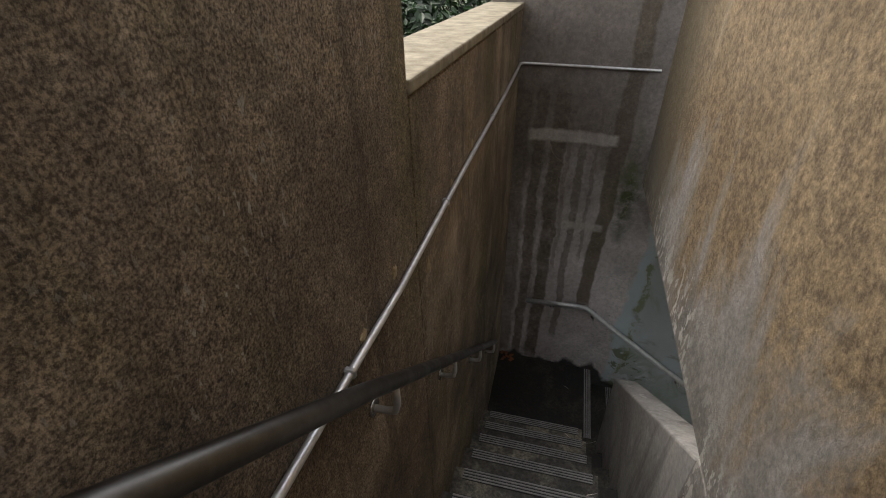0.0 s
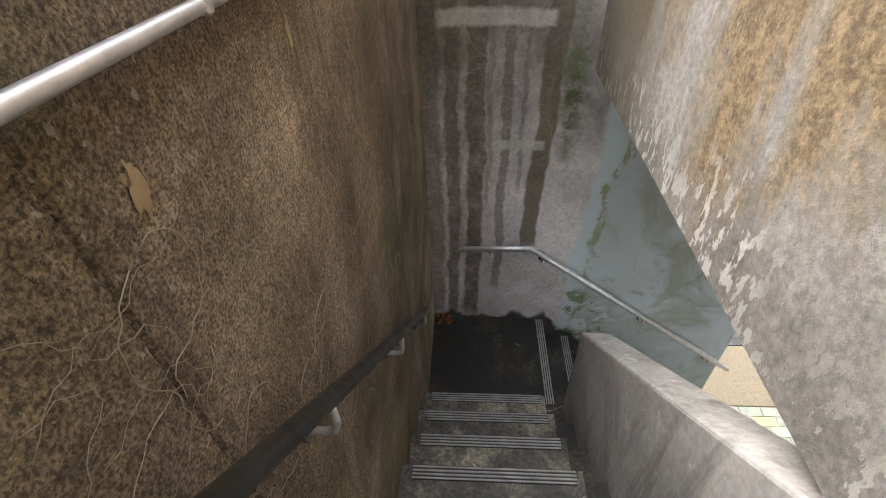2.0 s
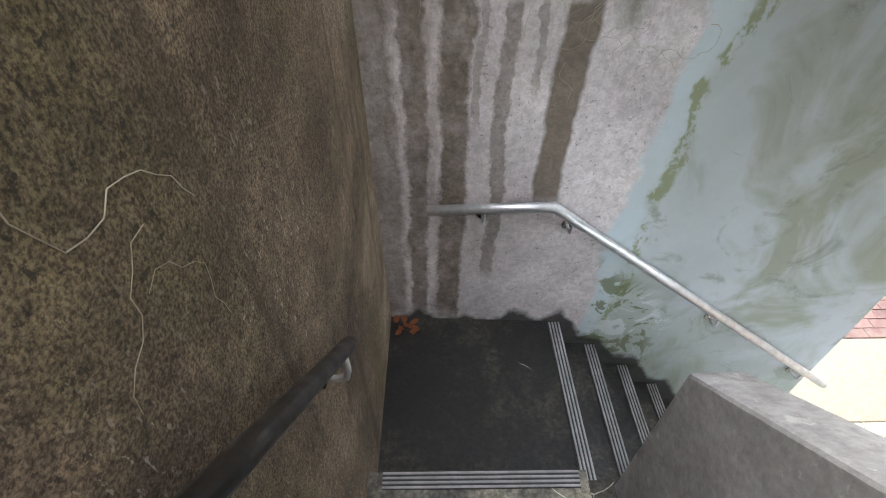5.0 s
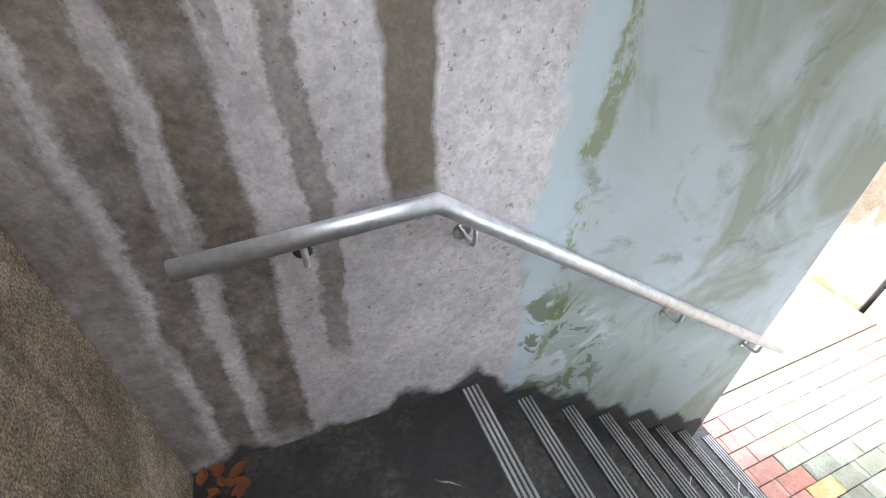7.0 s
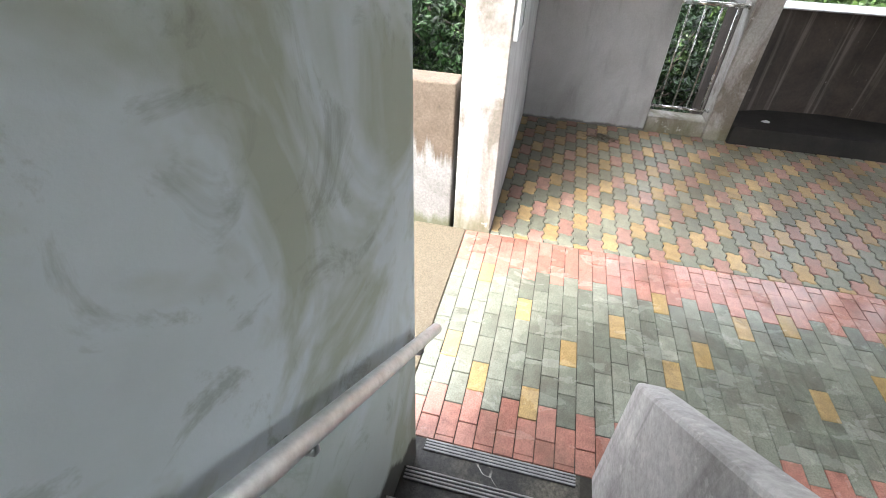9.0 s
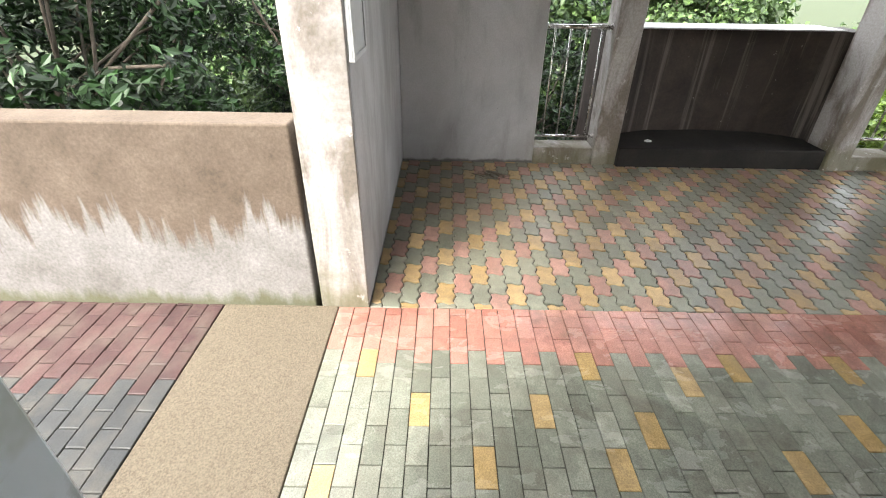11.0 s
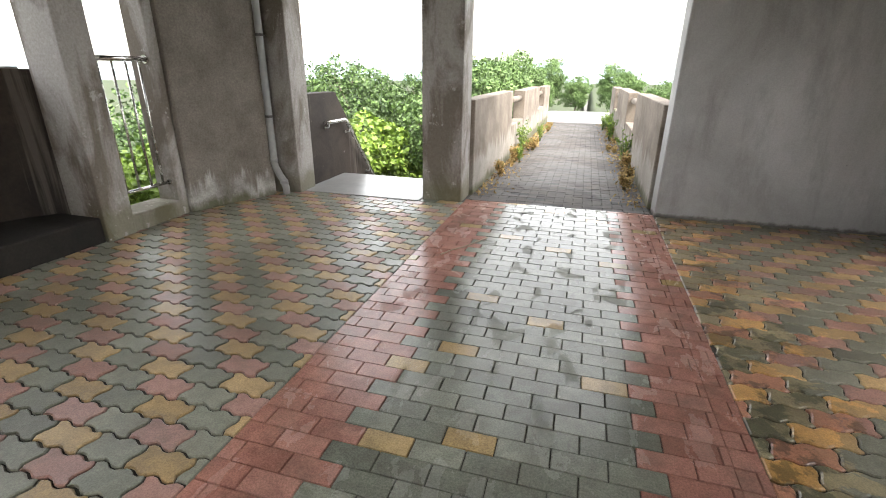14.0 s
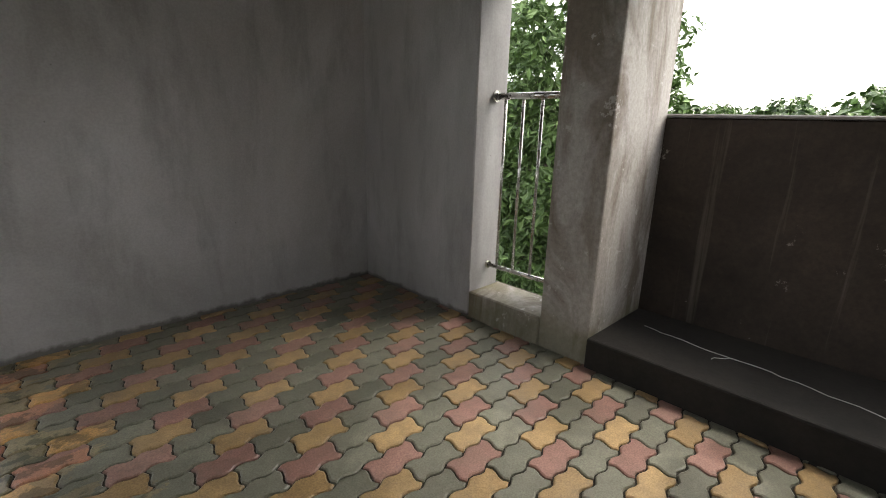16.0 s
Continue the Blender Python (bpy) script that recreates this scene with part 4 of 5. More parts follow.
fallen_leaf((3.44, 0.149, 0.008), 0.065, 20, M_LEAF_DRY, "dry curled leaf on the wet pavers")
for k in range(11):
    fallen_leaf((rng.uniform(0.01, 0.12), 2.755 - rng.uniform(0.0, 0.10), LAND + 0.004 + rng.random() * 0.012), rng.uniform(0.03, 0.055), rng.uniform(0, 360), M_RED_LEAF, "orange fallen leaf in the landing's corner")
for k in range(9):
    fallen_leaf((6.25 - 0.02 * rng.random(), rng.uniform(-1.4, 1.2), 0.006), rng.uniform(0.025, 0.045), rng.uniform(0, 360), M_LEAF_DRY, "small dry leaf along the bench")

# dry roots of a removed creeper, still stuck to the stair wall
M_ROOT = mat_plain("pale_creeper_root", (0.30, 0.26, 0.19), (0.45, 0.40, 0.31), 30, 0.9)


def creeper(place, reach, seed, count, axis):
    r = random.Random(seed)
    bm = B()
    for k in range(count):
        a = r.uniform(-0.5, 0.5) + (math.pi / 2 if r.random() < 0.7 else -math.pi / 2)
        p = Vector((r.uniform(-0.4, 0.4) * reach, r.uniform(-0.5, 0.5) * reach))
        pts = []
        for j in range(r.randint(8, 20)):
            pts.append(p.copy())
            a += r.uniform(-0.95, 0.95)
            p = p + Vector((math.cos(a), math.sin(a))) * reach * 0.035
        if axis == "x":
            tube(bm, [(0.0015, q.x, q.y) for q in pts], r.choice((0.0003, 0.0003, 0.0004, 0.0006)), 4)
        else:
            tube(bm, [(q.x, -0.0015, q.y) for q in pts], r.uniform(0.0003, 0.0008), 4)
    ob = thing("dead_creeper", bm, M_ROOT, "pale dry creeper roots stuck to the concrete", "creeper", "dead creepers on the walls")
    ob.location = place
    if axis == "y":
        ob.rotation_euler.z = -math.atan(0.0425)
    return ob


creeper((0.0, 0.62, 3.42), 0.42, 1, 22, "x")
creeper((0.0, 0.95, 3.15), 0.6, 2, 16, "x")
creeper((0.0, 1.55, 2.75), 0.6, 3, 9, "x")
creeper((0.0, 1.35, 3.4), 0.6, 8, 12, "x")
creeper((0.62, back_face(0.62), 2.6), 0.6, 6, 26, "y")
creeper((0.35, back_face(0.35), 2.85), 0.7, 7, 26, "y")

# old mortar dabs by the conduit
M_DAB = mat_plain("ochre_mortar", (0.30, 0.225, 0.13), (0.42, 0.33, 0.20), 30, 0.9)
for k, (y, z, w, h) in enumerate(((0.50, 3.845, 0.010, 0.013), (0.73, 3.70, 0.010, 0.02), (1.0, 3.80, 0.008, 0.016), (0.33, 3.83, 0.012, 0.012), (1.30, 3.80, 0.012, 0.02), (1.12, 3.70, 0.008, 0.024))):
    bm = B()
    bmesh.ops.create_icosphere(bm, subdivisions=3, radius=1.0)
    for v in bm.verts:
        f = 1 + 0.9 * noise.noise(v.co * 1.4 + Vector((k * 5.0, 0, 0))) + 0.4 * noise.noise(v.co * 4.0)
        v.co = Vector((v.co.x * 0.004, v.co.y * w * f, v.co.z * h * f))
    ob = thing("mortar_dab", bm, M_DAB, "flat dab of old ochre mortar on the dark wall", "mortar", "mortar dabs")
    ob.location = (0.001, y, z)

# crack lines on the west bench
M_CRACK = mat_plain("pale_crack_filler", (0.42, 0.41, 0.39), (0.55, 0.54, 0.52), 30, 0.8)
r = random.Random(12)
bm = B()
p = Vector((-0.55, -1.58))
pts = []
for k in range(24):
    pts.append((p.x, p.y, 0.1625))
    p = p + Vector((0.010 + r.uniform(-0.012, 0.012), 0.052 + r.uniform(-0.015, 0.015)))
tube(bm, pts, 0.0022, 5)
q = Vector(pts[8])
tube(bm, [q, q + Vector((0.03, -0.02, 0)), q + Vector((0.055, -0.055, 0)), q + Vector((0.08, -0.06, 0))], 0.002, 5)
structure("bench_cracks", bm, M_CRACK, "pale branching cracks in the bench top")


# ---- plants ----
def leaf_mesh(name, points, normals, size, rng, material, spread=0.9, slim=0.42):
    """Many small folded leaves at points, facing about along normals, as one mesh."""
    n = len(points)
    nrm = normals + spread * rng.normal(size=(n, 3))
    nrm /= np.linalg.norm(nrm, axis=1)[:, None]
    along = np.cross(nrm, rng.normal(size=(n, 3)))
    along /= np.linalg.norm(along, axis=1)[:, None]
    across = np.cross(nrm, along)
    s = (size * rng.uniform(0.65, 1.25, size=n))[:, None]
    tip, base = points + along * s * 0.55, points - along * s * 0.5
    fold = nrm * s * 0.10
    l1, r1 = points + across * s * slim + fold + along * s * 0.05, points - across * s * slim + fold + along * s * 0.05
    verts = np.stack([base, r1, tip, l1], axis=1).reshape(-1, 3)
    k = np.arange(n)[:, None] * 4
    faces = np.concatenate([k + np.array([[0, 1, 2]]), k + np.array([[0, 2, 3]])], axis=0)
    me = bpy.data.meshes.new(name)
    me.from_pydata(verts.tolist(), [], faces.tolist())
    me.materials.append(material)
    return me


def crown_points(rng, clumps, per, radius, height, clump_size):
    """Leaf places in clumps over an uneven crown, and outward directions."""
    d = rng.normal(size=(clumps, 3))
    d /= np.linalg.norm(d, axis=1)[:, None]
    reach = rng.uniform(0.45, 1.0, size=clumps) ** 0.6
    bulge = np.array([0.75 + 0.5 * noise.noise(Vector((v[0] * 1.8, v[1] * 1.8, v[2] * 1.8 + clumps))) + 0.15 for v in d])
    c = d * (reach * bulge)[:, None] * np.array([radius, radius, height])
    off = rng.normal(size=(clumps, per, 3))
    off /= np.linalg.norm(off, axis=2)[:, :, None]
    off *= clump_size * rng.uniform(0.3, 1.0, size=(clumps, per, 1)) * np.array([1, 1, 0.6])
    pts = (c[:, None, :] + off).reshape(-1, 3)
    out = np.repeat(d, per, axis=0) * 0.5 + off.reshape(-1, 3) / clump_size + np.array([0, 0, 0.7])
    return c, pts, out


def tree(seed, trunk_height, radius, height, clumps, per, clump_size, leaf, material, label, group, name="tree", slim=0.42):
    rng = np.random.default_rng(seed)
    root = empty(name, (0, 0, 0), label, name if name != "tree" else "tree", group)
    c, pts, out = crown_points(rng, clumps, per, radius, height, clump_size)
    centre = np.array([0, 0, trunk_height + height * 0.75])
    bm = B()
    segs = [Vector((0.06 * math.sin(k * 1.7 + seed), 0.06 * math.cos(k * 2.1 + seed), k * (trunk_height + height * 0.6) / 6)) for k in range(7)]
    w = 0.05 * (radius + height) * 0.5
    for a in range(6):
        r0, r1 = w * (1 - a / 8), w * (1 - (a + 1) / 8)
        ring = [[bm.verts.new(segs[a + e] + Vector((math.cos(t), math.sin(t), 0)) * (r0, r1)[e]) for t in (2 * math.pi * j / 8 for j in range(8))] for e in (0, 1)]
        for j in range(8):
            bm.faces.new((ring[0][j], ring[0][(j + 1) % 8], ring[1][(j + 1) % 8], ring[1][j]))
    for k in range(0, min(clumps, 60), 2):
        end = Vector(c[k] + centre)
        start = segs[2 + k % 5]
        tube(bm, [start, start.lerp(end, 0.5) + Vector((0, 0, 0.1)), end], w * 0.16, 5)
    part("trunk", bm, M_BARK, root)
    crown = new("crown", leaf_mesh("crown", pts + centre, out, leaf, rng, material, slim=slim))
    crown.parent = root
    return root


def put(src, x, y, scale, turn, drop=0.0):
    z = ground_height(x, y) - drop
    return copy_thing(src, Matrix.Translation((x, y, z)) @ pose(0, 0, 0, 0, 0, turn) @ Matrix.Scale(scale, 4))


# near broad-leaved trees behind the low wall and the barred opening
near = tree(3, 1.6, 2.0, 2.3, 420, 46, 0.26, 0.115, M_LEAF_DARK, "dense dark glossy broad-leaved tree behind the low wall", "trees on the bank", slim=0.24)
near.location = (6.6, 6.1, -2.4)
put(near, 9.6, 3.6, 1.05, 130, 0.0)
put(near, 9.4, 7.6, 1.15, 40, 0.0)
put(near, 5.6, 9.4, 1.1, 220, 0.0)
put(near, 8.5, 1.2, 0.72, 300, 0.0)
put(near, -2.2, 6.6, 1.35, 80, 0.0)
# far crowns in a lighter green
mid = tree(11, 1.2, 2.6, 2.5, 380, 56, 0.42, 0.125, M_LEAF_MID, "leafy mid-green tree on the bank below", "trees on the bank")
mid.location = (12.5, 0.5, ground_height(12.5, 0.5) + 0.6)
for x, y, s, turn in ((14, -4.5, 0.9, 60), (11.5, 4.4, 0.85, 150), (17, 3, 1.3, 200), (19, -2, 1.3, 20), (12.5, -9.5, 0.95, 100), (9.5, -13.0, 0.8, 310), (16, -12, 1.2, 250),
                      (21, -9, 1.4, 70), (13, -18, 1.0, 160), (9.6, -19.0, 0.62, 10), (24, 5, 1.6, 30), (26, -5, 1.6, 240), (18, 10, 1.3, 90), (24, -17, 1.5, 300)):
    put(mid, x, y, s, turn, 0.4 if y > -4 else 1.5)
for x, y, s, turn in ((11.2, -2.3, 0.8, 15), (13.6, -1.4, 1.1, 75), (10.8, 2.6, 0.8, 115), (15.5, 1.0, 1.35, 190)):
    put(mid, x, y, s, turn, -1.0)
# shrubs beside the bridge
shrub = tree(21, 0.5, 1.25, 1.35, 260, 52, 0.26, 0.085, M_LEAF_FINE, "bright green leafy shrub rising beside the bridge", "shrubs by the bridge", "shrub")
shrub.location = (5.6, -9.4, -1.5)
for x, y, s, turn, z in ((5.9, -11.8, 1.0, 70, -1.25), (5.4, -13.6, 0.9, 170, -0.95), (5.1, -15.6, 0.75, 250, -0.5), (0.4, -17.5, 0.5, 20, -0.4), (1.3, -20.5, 0.6, 120, -0.4),
                         (4.9, -20.0, 0.55, 220, -0.4), (6.2, -22.0, 0.9, 320, -0.4), (-0.8, -14.0, 0.42, 200, -0.5), (3.4, -24.5, 0.6, 66, -0.6), (1.6, -25.5, 0.8, 166, -0.6), (5.0, -26.0, 0.9, 16, -0.6)):
    copy_thing(shrub, Matrix.Translation((x, y, z)) @ pose(0, 0, 0, 0, 0, turn) @ Matrix.Scale(s, 4))
# yellow-green creeper bank by the outer steps
vine = tree(31, 0.1, 1.5, 0.9, 260, 44, 0.22, 0.10, M_LEAF_LIGHT, "mound of bright yellow-green climbing vines", "vine mounds", "vine")
vine.location = (7.5, -5.9, -0.75)
for x, y, s, turn, z in ((7.9, -7.9, 1.1, 90, -1.35), (7.1, -9.4, 1.0, 190, -1.9), (9.4, -6.8, 1.2, 280, -2.2), (8.4, -4.6, 0.9, 33, -1.1), (6.6, -7.6, 0.7, 130, -2.2)):
    copy_thing(vine, Matrix.Translation((x, y, z)) @ pose(0, 0, 0, 0, 0, turn) @ Matrix.Scale(s, 4))
# feathery conifers on the west side
conifer = tree(41, 0.8, 1.5, 3.8, 460, 70, 0.34, 0.15, M_LEAF_FINE, "tall feathery dark green conifer outside the opening", "trees on the west", slim=0.2)
conifer.location = (-4.6, -4.3, ground_height(-4.6, -4.3))
put(conifer, -5.4, -6.3, 0.9, 60)
put(conifer, -8.0, -3.6, 0.8, 160)
far = tree(71, 0.6, 2.6, 2.4, 170, 30, 0.5, 0.3, M_LEAF_MID, "dark green tree in the far wood", "trees of the far wood")
far.location = (-40, 2, ground_height(-40, 2) - 0.4)
for k in range(46):
    a = radians(150 + k * 2.4)
    d = 42 + 9 * math.sin(k * 2.7) + 6 * (k % 3)
    x, y = d * math.cos(a), d * math.sin(a) + 6
    copy_thing(far, Matrix.Translation((x, y, ground_height(x, y) - 0.4)) @ pose(0, 0, 0, 0, 0, k * 47) @ Matrix.Scale(1.55 + 0.2 * math.sin(k * 1.3) + 0.75 * min(1.0, max(0.0, (21 - k) / 8)), 4))


# weeds and dead grass along the bridge kerbs
def weed(seed, height, material, label):
    rng = np.random.default_rng(seed)
    root = empty("weed", (0, 0, 0), label, "weed", "weeds along the bridge")
    bm = B()
    pts, nrm = [], []
    for k in range(9):
        a = rng.uniform(0, 6.28)
        lean = Vector((math.cos(a), math.sin(a), 0)) * rng.uniform(0.05, 0.35) * height
        h = height * rng.uniform(0.6, 1.0)
        line = [Vector((0.02 * math.cos(a), 0.02 * math.sin(a), 0)), lean * 0.35 + Vector((0, 0, h * 0.55)), lean + Vector((0, 0, h))]
        tube(bm, line, 0.004, 4)
        for j in range(26):
            t = rng.uniform(0.25, 1.0)
            p = line[0].lerp(line[1], t * 2) if t < 0.5 else line[1].lerp(line[2], t * 2 - 1)
            pts.append(np.array(p) + rng.normal(size=3) * 0.025)
            nrm.append(np.array([0.0, 0.0, 1.0]))
    part("stem", bm, M_LEAF_MID, root)
    ob = new("leaves", leaf_mesh("leaves", np.array(pts), np.array(nrm), 0.06, rng, material, slim=0.22))
    ob.parent = root
    return root


weed_green = weed(51, 0.6, M_LEAF_LIGHT, "tall bright green weed at the parapet's foot")
weed_green.location = (3.86, -7.2, -0.05)
weed_dry = weed(52, 0.28, M_LEAF_DRY, "dry yellowed weed at the parapet's foot")
weed_dry.location = (3.84, -6.2, -0.035)
rng = random.Random(9)
for k in range(26):
    left = k % 2 == 0
    x = (3.82 + rng.uniform(-0.12, 0.1)) if left else (2.34 + rng.uniform(-0.1, 0.1))
    y = -4.4 - rng.random() * 8.5
    src = weed_green if rng.random() < 0.3 else weed_dry
    copy_thing(src, Matrix.Translation((x, y, -0.0146 * (-3.72 - y) - 0.004)) @ pose(0, 0, 0, 0, 0, rng.uniform(0, 360)) @ Matrix.Scale(rng.uniform(0.45, 1.0), 4))
gen = np.random.default_rng(61)
pts = []
for k in range(1500):
    left = k % 2
    y = -3.9 - gen.random() * 9.5
    x = (3.94 - abs(gen.normal()) * 0.11) if left else (2.23 + abs(gen.normal()) * 0.11)
    pts.append((x, y, -0.0146 * (-3.72 - y) + 0.006 + gen.random() * 0.03))
litter = new("leaf_litter", leaf_mesh("leaf_litter", np.array(pts), np.tile([0, 0, 1.0], (1500, 1)), 0.05, gen, M_LEAF_DRY, 0.7, 0.2))
tagged(litter, "brown dead leaves and grass along the bridge parapets", "leaf litter", kind="stuff")


# ---- pavers, laid piece by piece ----
def slab_mesh(name, outline, thick, inset, material):
    """A paver: top face set in by a worn arris, sides down to thick."""
    bm = B()
    n = len(outline)
    c = Vector((sum(p[0] for p in outline) / n, sum(p[1] for p in outline) / n))
    top, rim, low = [], [], []
    for u, v in outline:
        d = Vector((u, v)) - c
        k = 1 - inset / max(d.length, 1e-6)
        top.append(bm.verts.new((c.x + d.x * k, c.y + d.y * k, 0.0)))
        rim.append(bm.verts.new((u, v, -inset * 0.7)))
        low.append(bm.verts.new((u, v, -thick)))
    bm.faces.new(top)
    for k in range(n):
        m = (k + 1) % n
        bm.faces.new((rim[k], rim[m], top[m], top[k]))
        bm.faces.new((low[k], low[m], rim[m], rim[k]))
    me = bpy.data.meshes.new(name)
    bm.to_mesh(me)
    bm.free()
    me.materials.append(material)
    return me


def clipped(outline, at, x0, x1, y0, y1):
    """The outline moved to at and cut to a rectangle (Sutherland and Hodgman)."""
    poly = [(u + at[0], v + at[1]) for u, v in outline]
    for axis, lim, keep in ((0, x0, 1), (0, x1, -1), (1, y0, 1), (1, y1, -1)):
        out = []
        for k, p in enumerate(poly):
            q = poly[(k + 1) % len(poly)]
            a, b = keep * (p[axis] - lim), keep * (q[axis] - lim)
            if a >= 0:
                out.append(p)
            if a * b < 0:
                t = a / (a - b)
                out.append((p[0] + t * (q[0] - p[0]), p[1] + t * (q[1] - p[1])))
        poly = out
        if len(poly) < 3:
            return []
    return poly


def area(poly):
    return 0.5 * abs(sum(p[0] * q[1] - q[0] * p[1] for p, q in zip(poly, poly[1:] + poly[:1])))


COLORS = {
    "grey": ((0.145, 0.155, 0.118), (0.235, 0.245, 0.19)),
    "yellow": ((0.34, 0.23, 0.10), (0.48, 0.34, 0.165)),
    "red": ((0.29, 0.155, 0.125), (0.40, 0.225, 0.185)),
    "slate": ((0.038, 0.041, 0.041), (0.066, 0.069, 0.067)),
    "maroon": ((0.056, 0.028, 0.026), (0.088, 0.046, 0.042)),
    "dull": ((0.065, 0.06, 0.058), (0.105, 0.097, 0.094)),
    # West pavers: nearly the same colours as their own set, greys slightly darker.
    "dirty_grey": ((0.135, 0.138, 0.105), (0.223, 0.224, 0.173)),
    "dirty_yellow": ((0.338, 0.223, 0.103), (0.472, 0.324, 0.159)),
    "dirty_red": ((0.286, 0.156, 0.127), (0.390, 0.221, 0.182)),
    "wet_grey": ((0.155, 0.165, 0.132), (0.25, 0.26, 0.21)),
    "wet_yellow": ((0.34, 0.23, 0.09), (0.46, 0.33, 0.165)),
    "wet_red": ((0.34, 0.155, 0.118), (0.45, 0.225, 0.18)),
}
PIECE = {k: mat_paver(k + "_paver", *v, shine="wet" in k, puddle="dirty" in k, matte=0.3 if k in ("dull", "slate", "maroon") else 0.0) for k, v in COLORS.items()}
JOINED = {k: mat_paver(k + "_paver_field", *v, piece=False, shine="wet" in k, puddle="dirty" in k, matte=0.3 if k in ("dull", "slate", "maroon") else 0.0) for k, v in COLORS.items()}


def lay(name, label, pieces, near, limit=300, arris=0.006):
    """pieces: (outline, centre, whole, colour, z). The ones nearest to a spot are objects; the rest are joined by colour."""
    bed = empty(name, (0, 0, 0), label, "", kind="structure")
    pieces.sort(key=lambda p: math.hypot(p[1][0] - near[0], (p[1][1] - near[1]) * near[2]))
    shared = {}
    rest = {}
    r = random.Random(len(pieces))
    for k, (outline, c, whole, colour, z) in enumerate(pieces):
        dz = r.uniform(-0.0025, 0.0015) + z
        if k < limit:
            if whole:
                if colour not in shared:
                    shared[colour] = slab_mesh("paver", outline, 0.04, arris, PIECE[colour])
                me = shared[colour]
            else:
                me = slab_mesh("paver", [(u - c[0], v - c[1]) for u, v in outline], 0.04, arris, PIECE[colour])
            ob = new("paver", me)
            ob.parent = bed
            ob.location = (c[0], c[1], dz)
            ob.rotation_euler = (r.uniform(-0.006, 0.006), r.uniform(-0.006, 0.006), r.uniform(-0.008, 0.008) if whole else 0)
        else:
            poly = [(u + c[0], v + c[1]) for u, v in outline] if whole else outline
            rest.setdefault(colour, []).append((poly, dz))
    for colour, polys in rest.items():
        verts, faces = [], []
        for poly, dz in polys:
            n, o = len(poly), len(verts)
            cx, cy = sum(p[0] for p in poly) / n, sum(p[1] for p in poly) / n
            for u, v in poly:
                d = math.hypot(u - cx, v - cy) + 1e-6
                f = 1 - arris / d
                verts.append((cx + (u - cx) * f, cy + (v - cy) * f, dz))
            verts += [(u, v, dz - 0.004) for u, v in poly] + [(u, v, dz - 0.04) for u, v in poly]
            faces.append(tuple(range(o, o + n)))
            for k in range(n):
                m = (k + 1) % n
                faces.append((o + n + k, o + n + m, o + m, o + k))
                faces.append((o + 2 * n + k, o + 2 * n + m, o + n + m, o + n + k))
        me = bpy.data.meshes.new("paver_field")
        me.from_pydata(verts, [], faces)
        me.materials.append(JOINED[colour])
        ob = new("paver_field", me)
        ob.parent = bed
        tagged(ob, kind="stuff")
    return bed


# wavy interlocking paver, laid in half bond
GAP = 0.0042
WAVE = ((0.0, 0.0), (0.17, 0.95), (0.37, 0.75), (0.63, -0.75), (0.83, -0.95), (1.0, 0.0))


def wave(t):
    """Sway of a joint over one period, -1 to 1."""
    t = t % 1.0
    for (a, p), (b, q) in zip(WAVE, WAVE[1:]):
        if t <= b:
            return p + (q - p) * (t - a) / (b - a)
    return 0.0


def zig_outline(zl, zw, turn):
    """One paver: both long sides sway twice, both ends once."""
    steps = [h + k for h in (0.0, 1.0) for k, _ in WAVE[:-1]] + [2.0]
    amp = 0.0092
    out = []
    for t in steps:
        out.append(((t / 2 - 0.5) * (zl - 2 * GAP), zw / 2 - GAP + amp * wave(t)))
    for v in (0.27, 0.08, -0.08, -0.27):
        out.append((zl / 2 - GAP + 0.0095 * math.sin(2 * math.pi * v), v * zw))
    for t in reversed(steps):
        out.append(((t / 2 - 0.5) * (zl - 2 * GAP), -zw / 2 + GAP + amp * wave(t)))
    for v in (-0.27, -0.08, 0.08, 0.27):
        out.append((-zl / 2 + GAP + 0.0095 * math.sin(2 * math.pi * v), v * zw))
    c, s = math.cos(turn), math.sin(turn)
    return [(u * c - v * s, u * s + v * c) for u, v in out]


def zig_field(x0, x1, y0, y1, sx, sy, zl, zw, turn=0.0, swap=False, kind=""):
    out = []
    zig = zig_outline(zl, zw, turn)
    full = area(zig)
    c, s = math.cos(turn), math.sin(turn)
    for row in range(-80, 81):
        for col in range(-40, 41):
            u, v = col * zl + (zl / 2 if row % 2 else 0), row * zw
            x, y = sx + u * c - v * s, sy + u * s + v * c
            if x < x0 - 0.15 or x > x1 + 0.15 or y < y0 - 0.1 or y > y1 + 0.1:
                continue
            # a runs along one diagonal, b along the other
            two = 2 * col + (1 if row % 2 else 0)
            a, b = (two + row) // 2, (two - row) // 2
            if swap:
                a, b = b, a
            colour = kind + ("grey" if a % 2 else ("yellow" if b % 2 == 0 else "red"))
            poly = clipped(zig, (x, y), x0, x1, y0, y1)
            if not poly or area(poly) < 0.0012:
                continue
            if area(poly) > 0.995 * full:
                out.append((zig, (x, y), True, colour, 0.0))
            else:
                n = len(poly)
                out.append((poly, (sum(p[0] for p in poly) / n, sum(p[1] for p in poly) / n), False, colour, 0.0))
    return out


lay("paving_east", "wavy interlocking pavers in grey-green, yellow and red", zig_field(3.985, 6.40, -3.60, 2.618, 4.346, 1.509, 0.211, 0.110), (4.5, 1.0, 0.8))
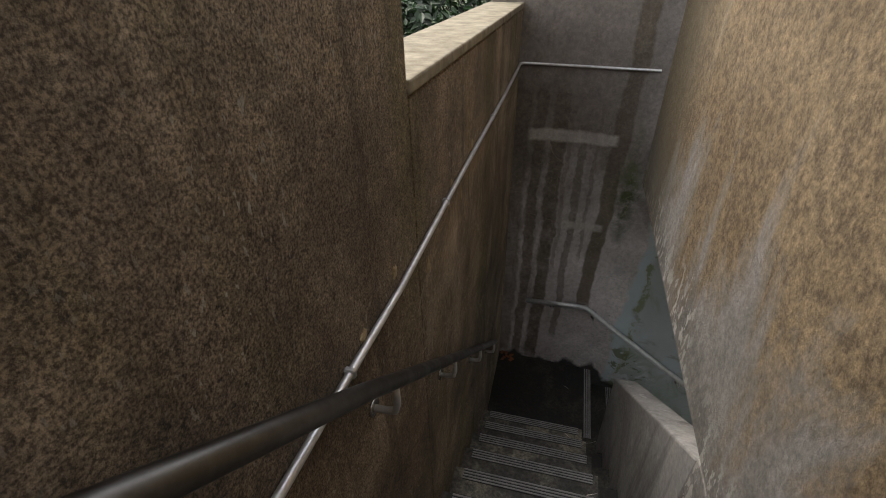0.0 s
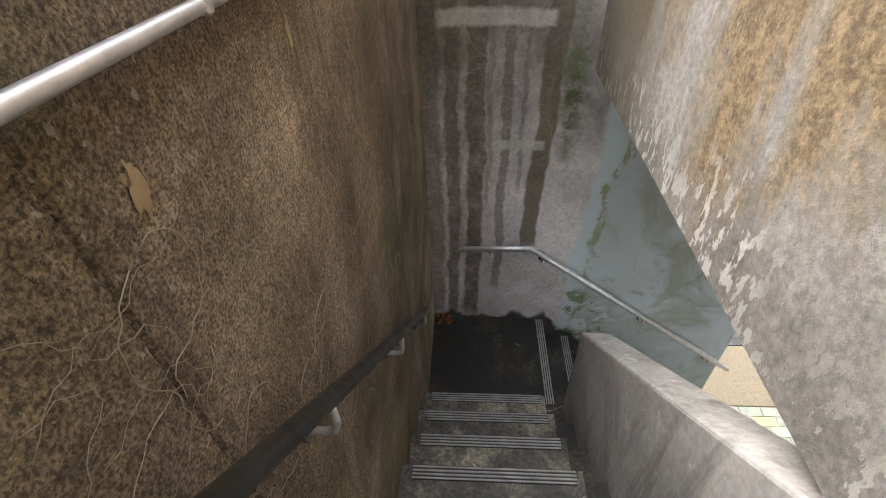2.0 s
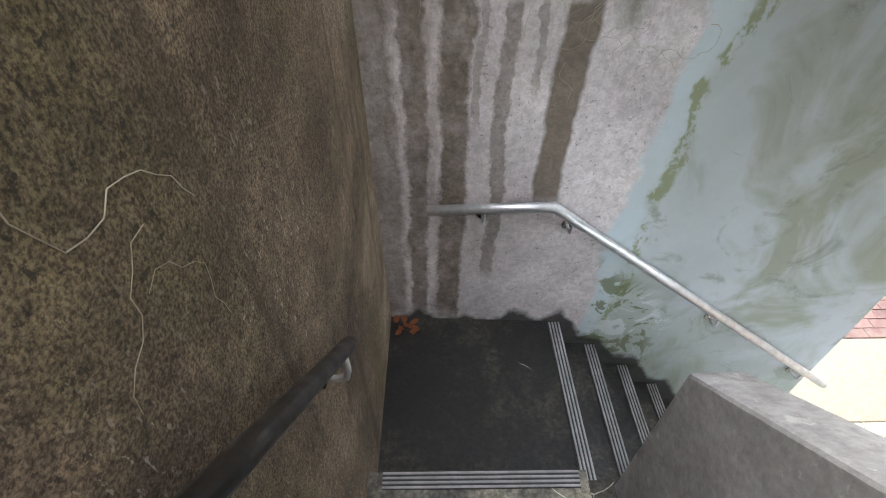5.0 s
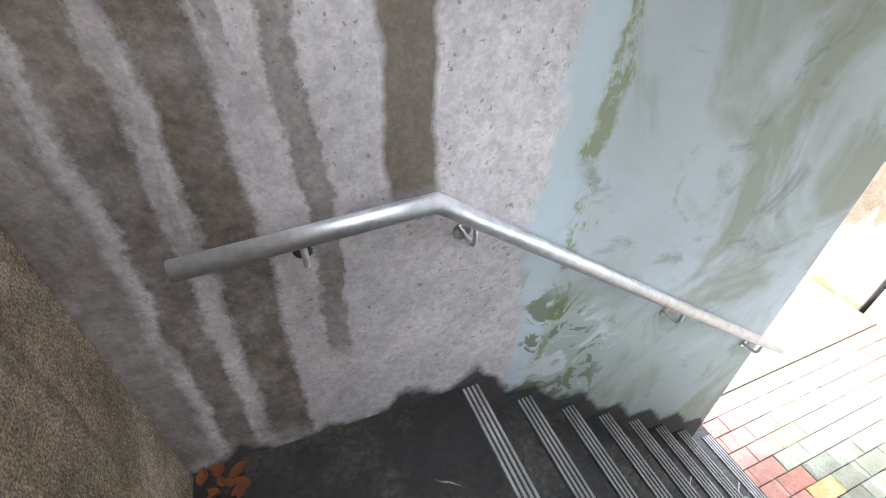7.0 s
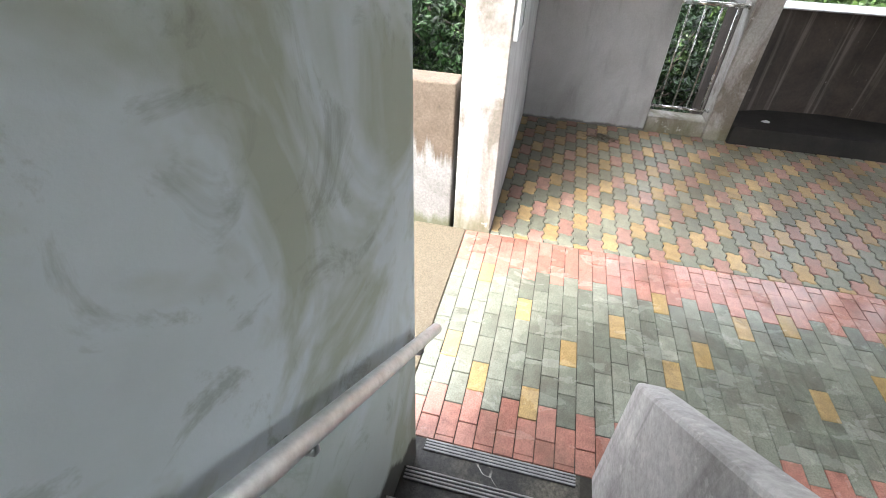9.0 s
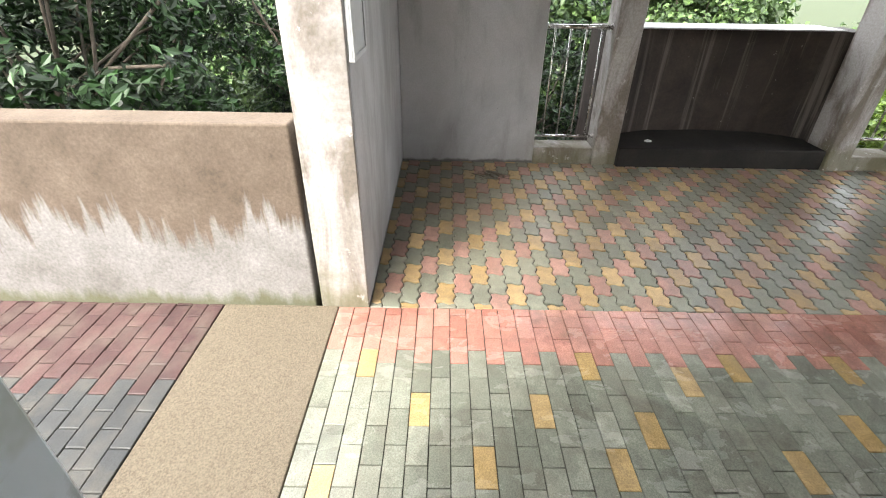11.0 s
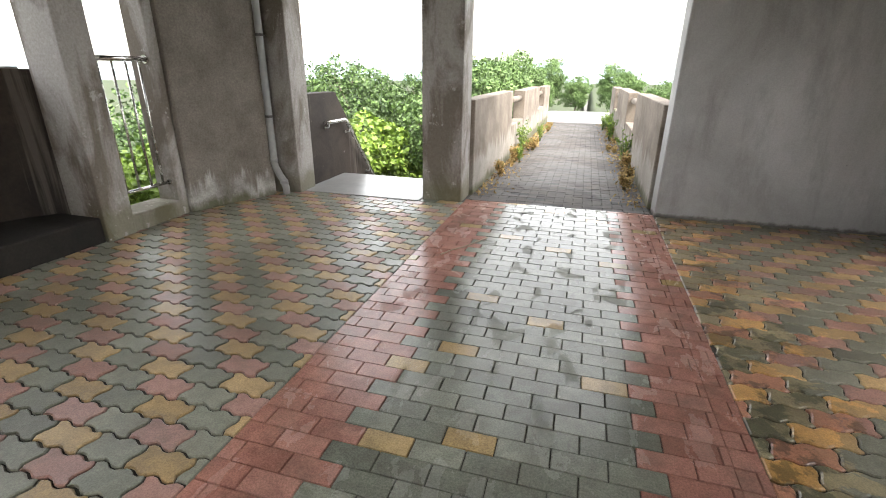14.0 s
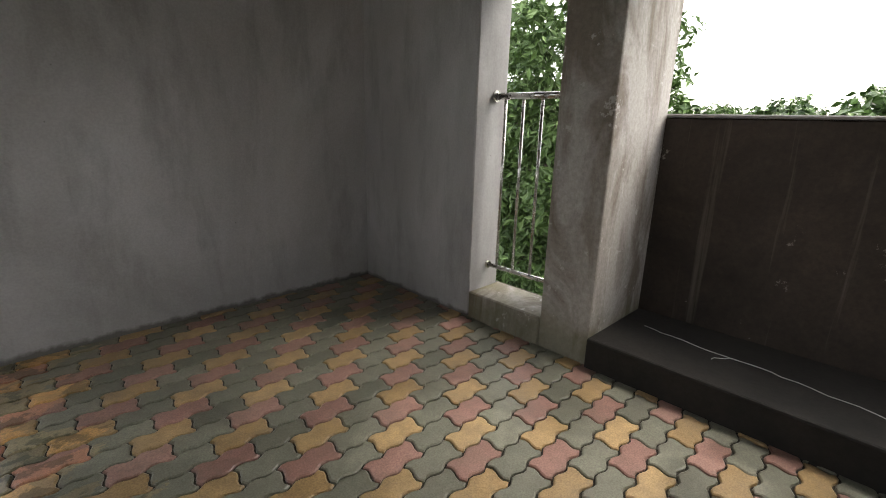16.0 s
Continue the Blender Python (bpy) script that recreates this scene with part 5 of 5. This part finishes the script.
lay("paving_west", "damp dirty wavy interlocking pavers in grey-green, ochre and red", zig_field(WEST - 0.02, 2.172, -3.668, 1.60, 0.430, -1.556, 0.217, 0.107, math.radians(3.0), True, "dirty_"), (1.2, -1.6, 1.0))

# plain bricks of the passage, long side along x, half bond
BL, BW = 0.190, 0.0938


def brick_field(x0, x1, y0, y1, sx, sy, colour_of, level=lambda x, y: 0.0):
    h = [(-BL / 2 + 0.0018, -BW / 2 + 0.0018), (BL / 2 - 0.0018, -BW / 2 + 0.0018), (BL / 2 - 0.0018, BW / 2 - 0.0018), (-BL / 2 + 0.0018, BW / 2 - 0.0018)]
    out = []
    for row in range(math.floor((y0 - sy) / BW) - 1, math.ceil((y1 - sy) / BW) + 2):
        for col in range(math.floor((x0 - sx) / BL) - 2, math.ceil((x1 - sx) / BL) + 2):
            c = (sx + col * BL + (BL / 2 if row % 2 else 0), sy + row * BW)
            poly = clipped(h, c, x0, x1, y0, y1)
            if not poly or area(poly) < 0.001:
                continue
            colour = colour_of(c[0], c[1], row, col)
            if area(poly) > 0.98 * area(h):
                out.append((h, c, True, colour, level(*c)))
            else:
                n = len(poly)
                m = (sum(p[0] for p in poly) / n, sum(p[1] for p in poly) / n)
                out.append((poly, m, False, colour, level(*m)))
    return out


# yellow bricks by half-brick column and row, counted from one near the strip
YELLOW = {(3, 3), (0, 0), (0, -6), (-3, -3), (3, -9), (-3, -9), (-1, -11), (2, -14), (3, -17), (-3, -17), (-1, -21), (3, -23), (-6, 2), (-7, -1), (-4, 4),
          (2, -28), (-4, -26), (-1, -29), (3, -33), (-6, -34), (1, -35), (-3, -39), (1, -41)}


def passage_colour(x, y, row, col):
    """Red borders, a grey-green middle with yellow bricks strewn at even steps."""
    half = 2 * col + (1 if row % 2 else 0)
    if (half, row) in YELLOW or (row < -44 and (half + 2 * row) % 21 == 0):
        return "wet_yellow"
    return "wet_red" if x > 3.60 or x < 2.53 else "wet_grey"


lay("paving_passage", "wet brick pavers, grey-green with strewn yellow ones and red borders", brick_field(2.276, 3.98, -3.72, 2.80, 3.254, 2.286, passage_colour) + brick_field(2.176, 2.275, -3.72, 1.86, 3.254, 2.286, passage_colour), (3.1, 1.2, 0.75), arris=0.003)


def forecourt_colour(x, y, row, col):
    return "maroon" if x > 3.45 - (0.05 if row % 2 else 0) or x < 2.4 else "slate"


lay("paving_forecourt", "dark slate and maroon brick pavers outside", brick_field(1.2, 3.99, 3.48, 6.4, 3.5, 3.53, forecourt_colour), (3.5, 3.5, 1.0), 200)
lay("paving_bridge", "worn dull grey brick pavers on the footbridge", brick_field(2.2, 3.97, -13.9, -3.725, 3.1, -3.78, lambda x, y, r, c: "dull" if (r * 7 + c * 3) % 11 else "slate", lambda x, y: 0.0146 * (y + 3.72)), (3.1, -3.7, 1.0), 200)
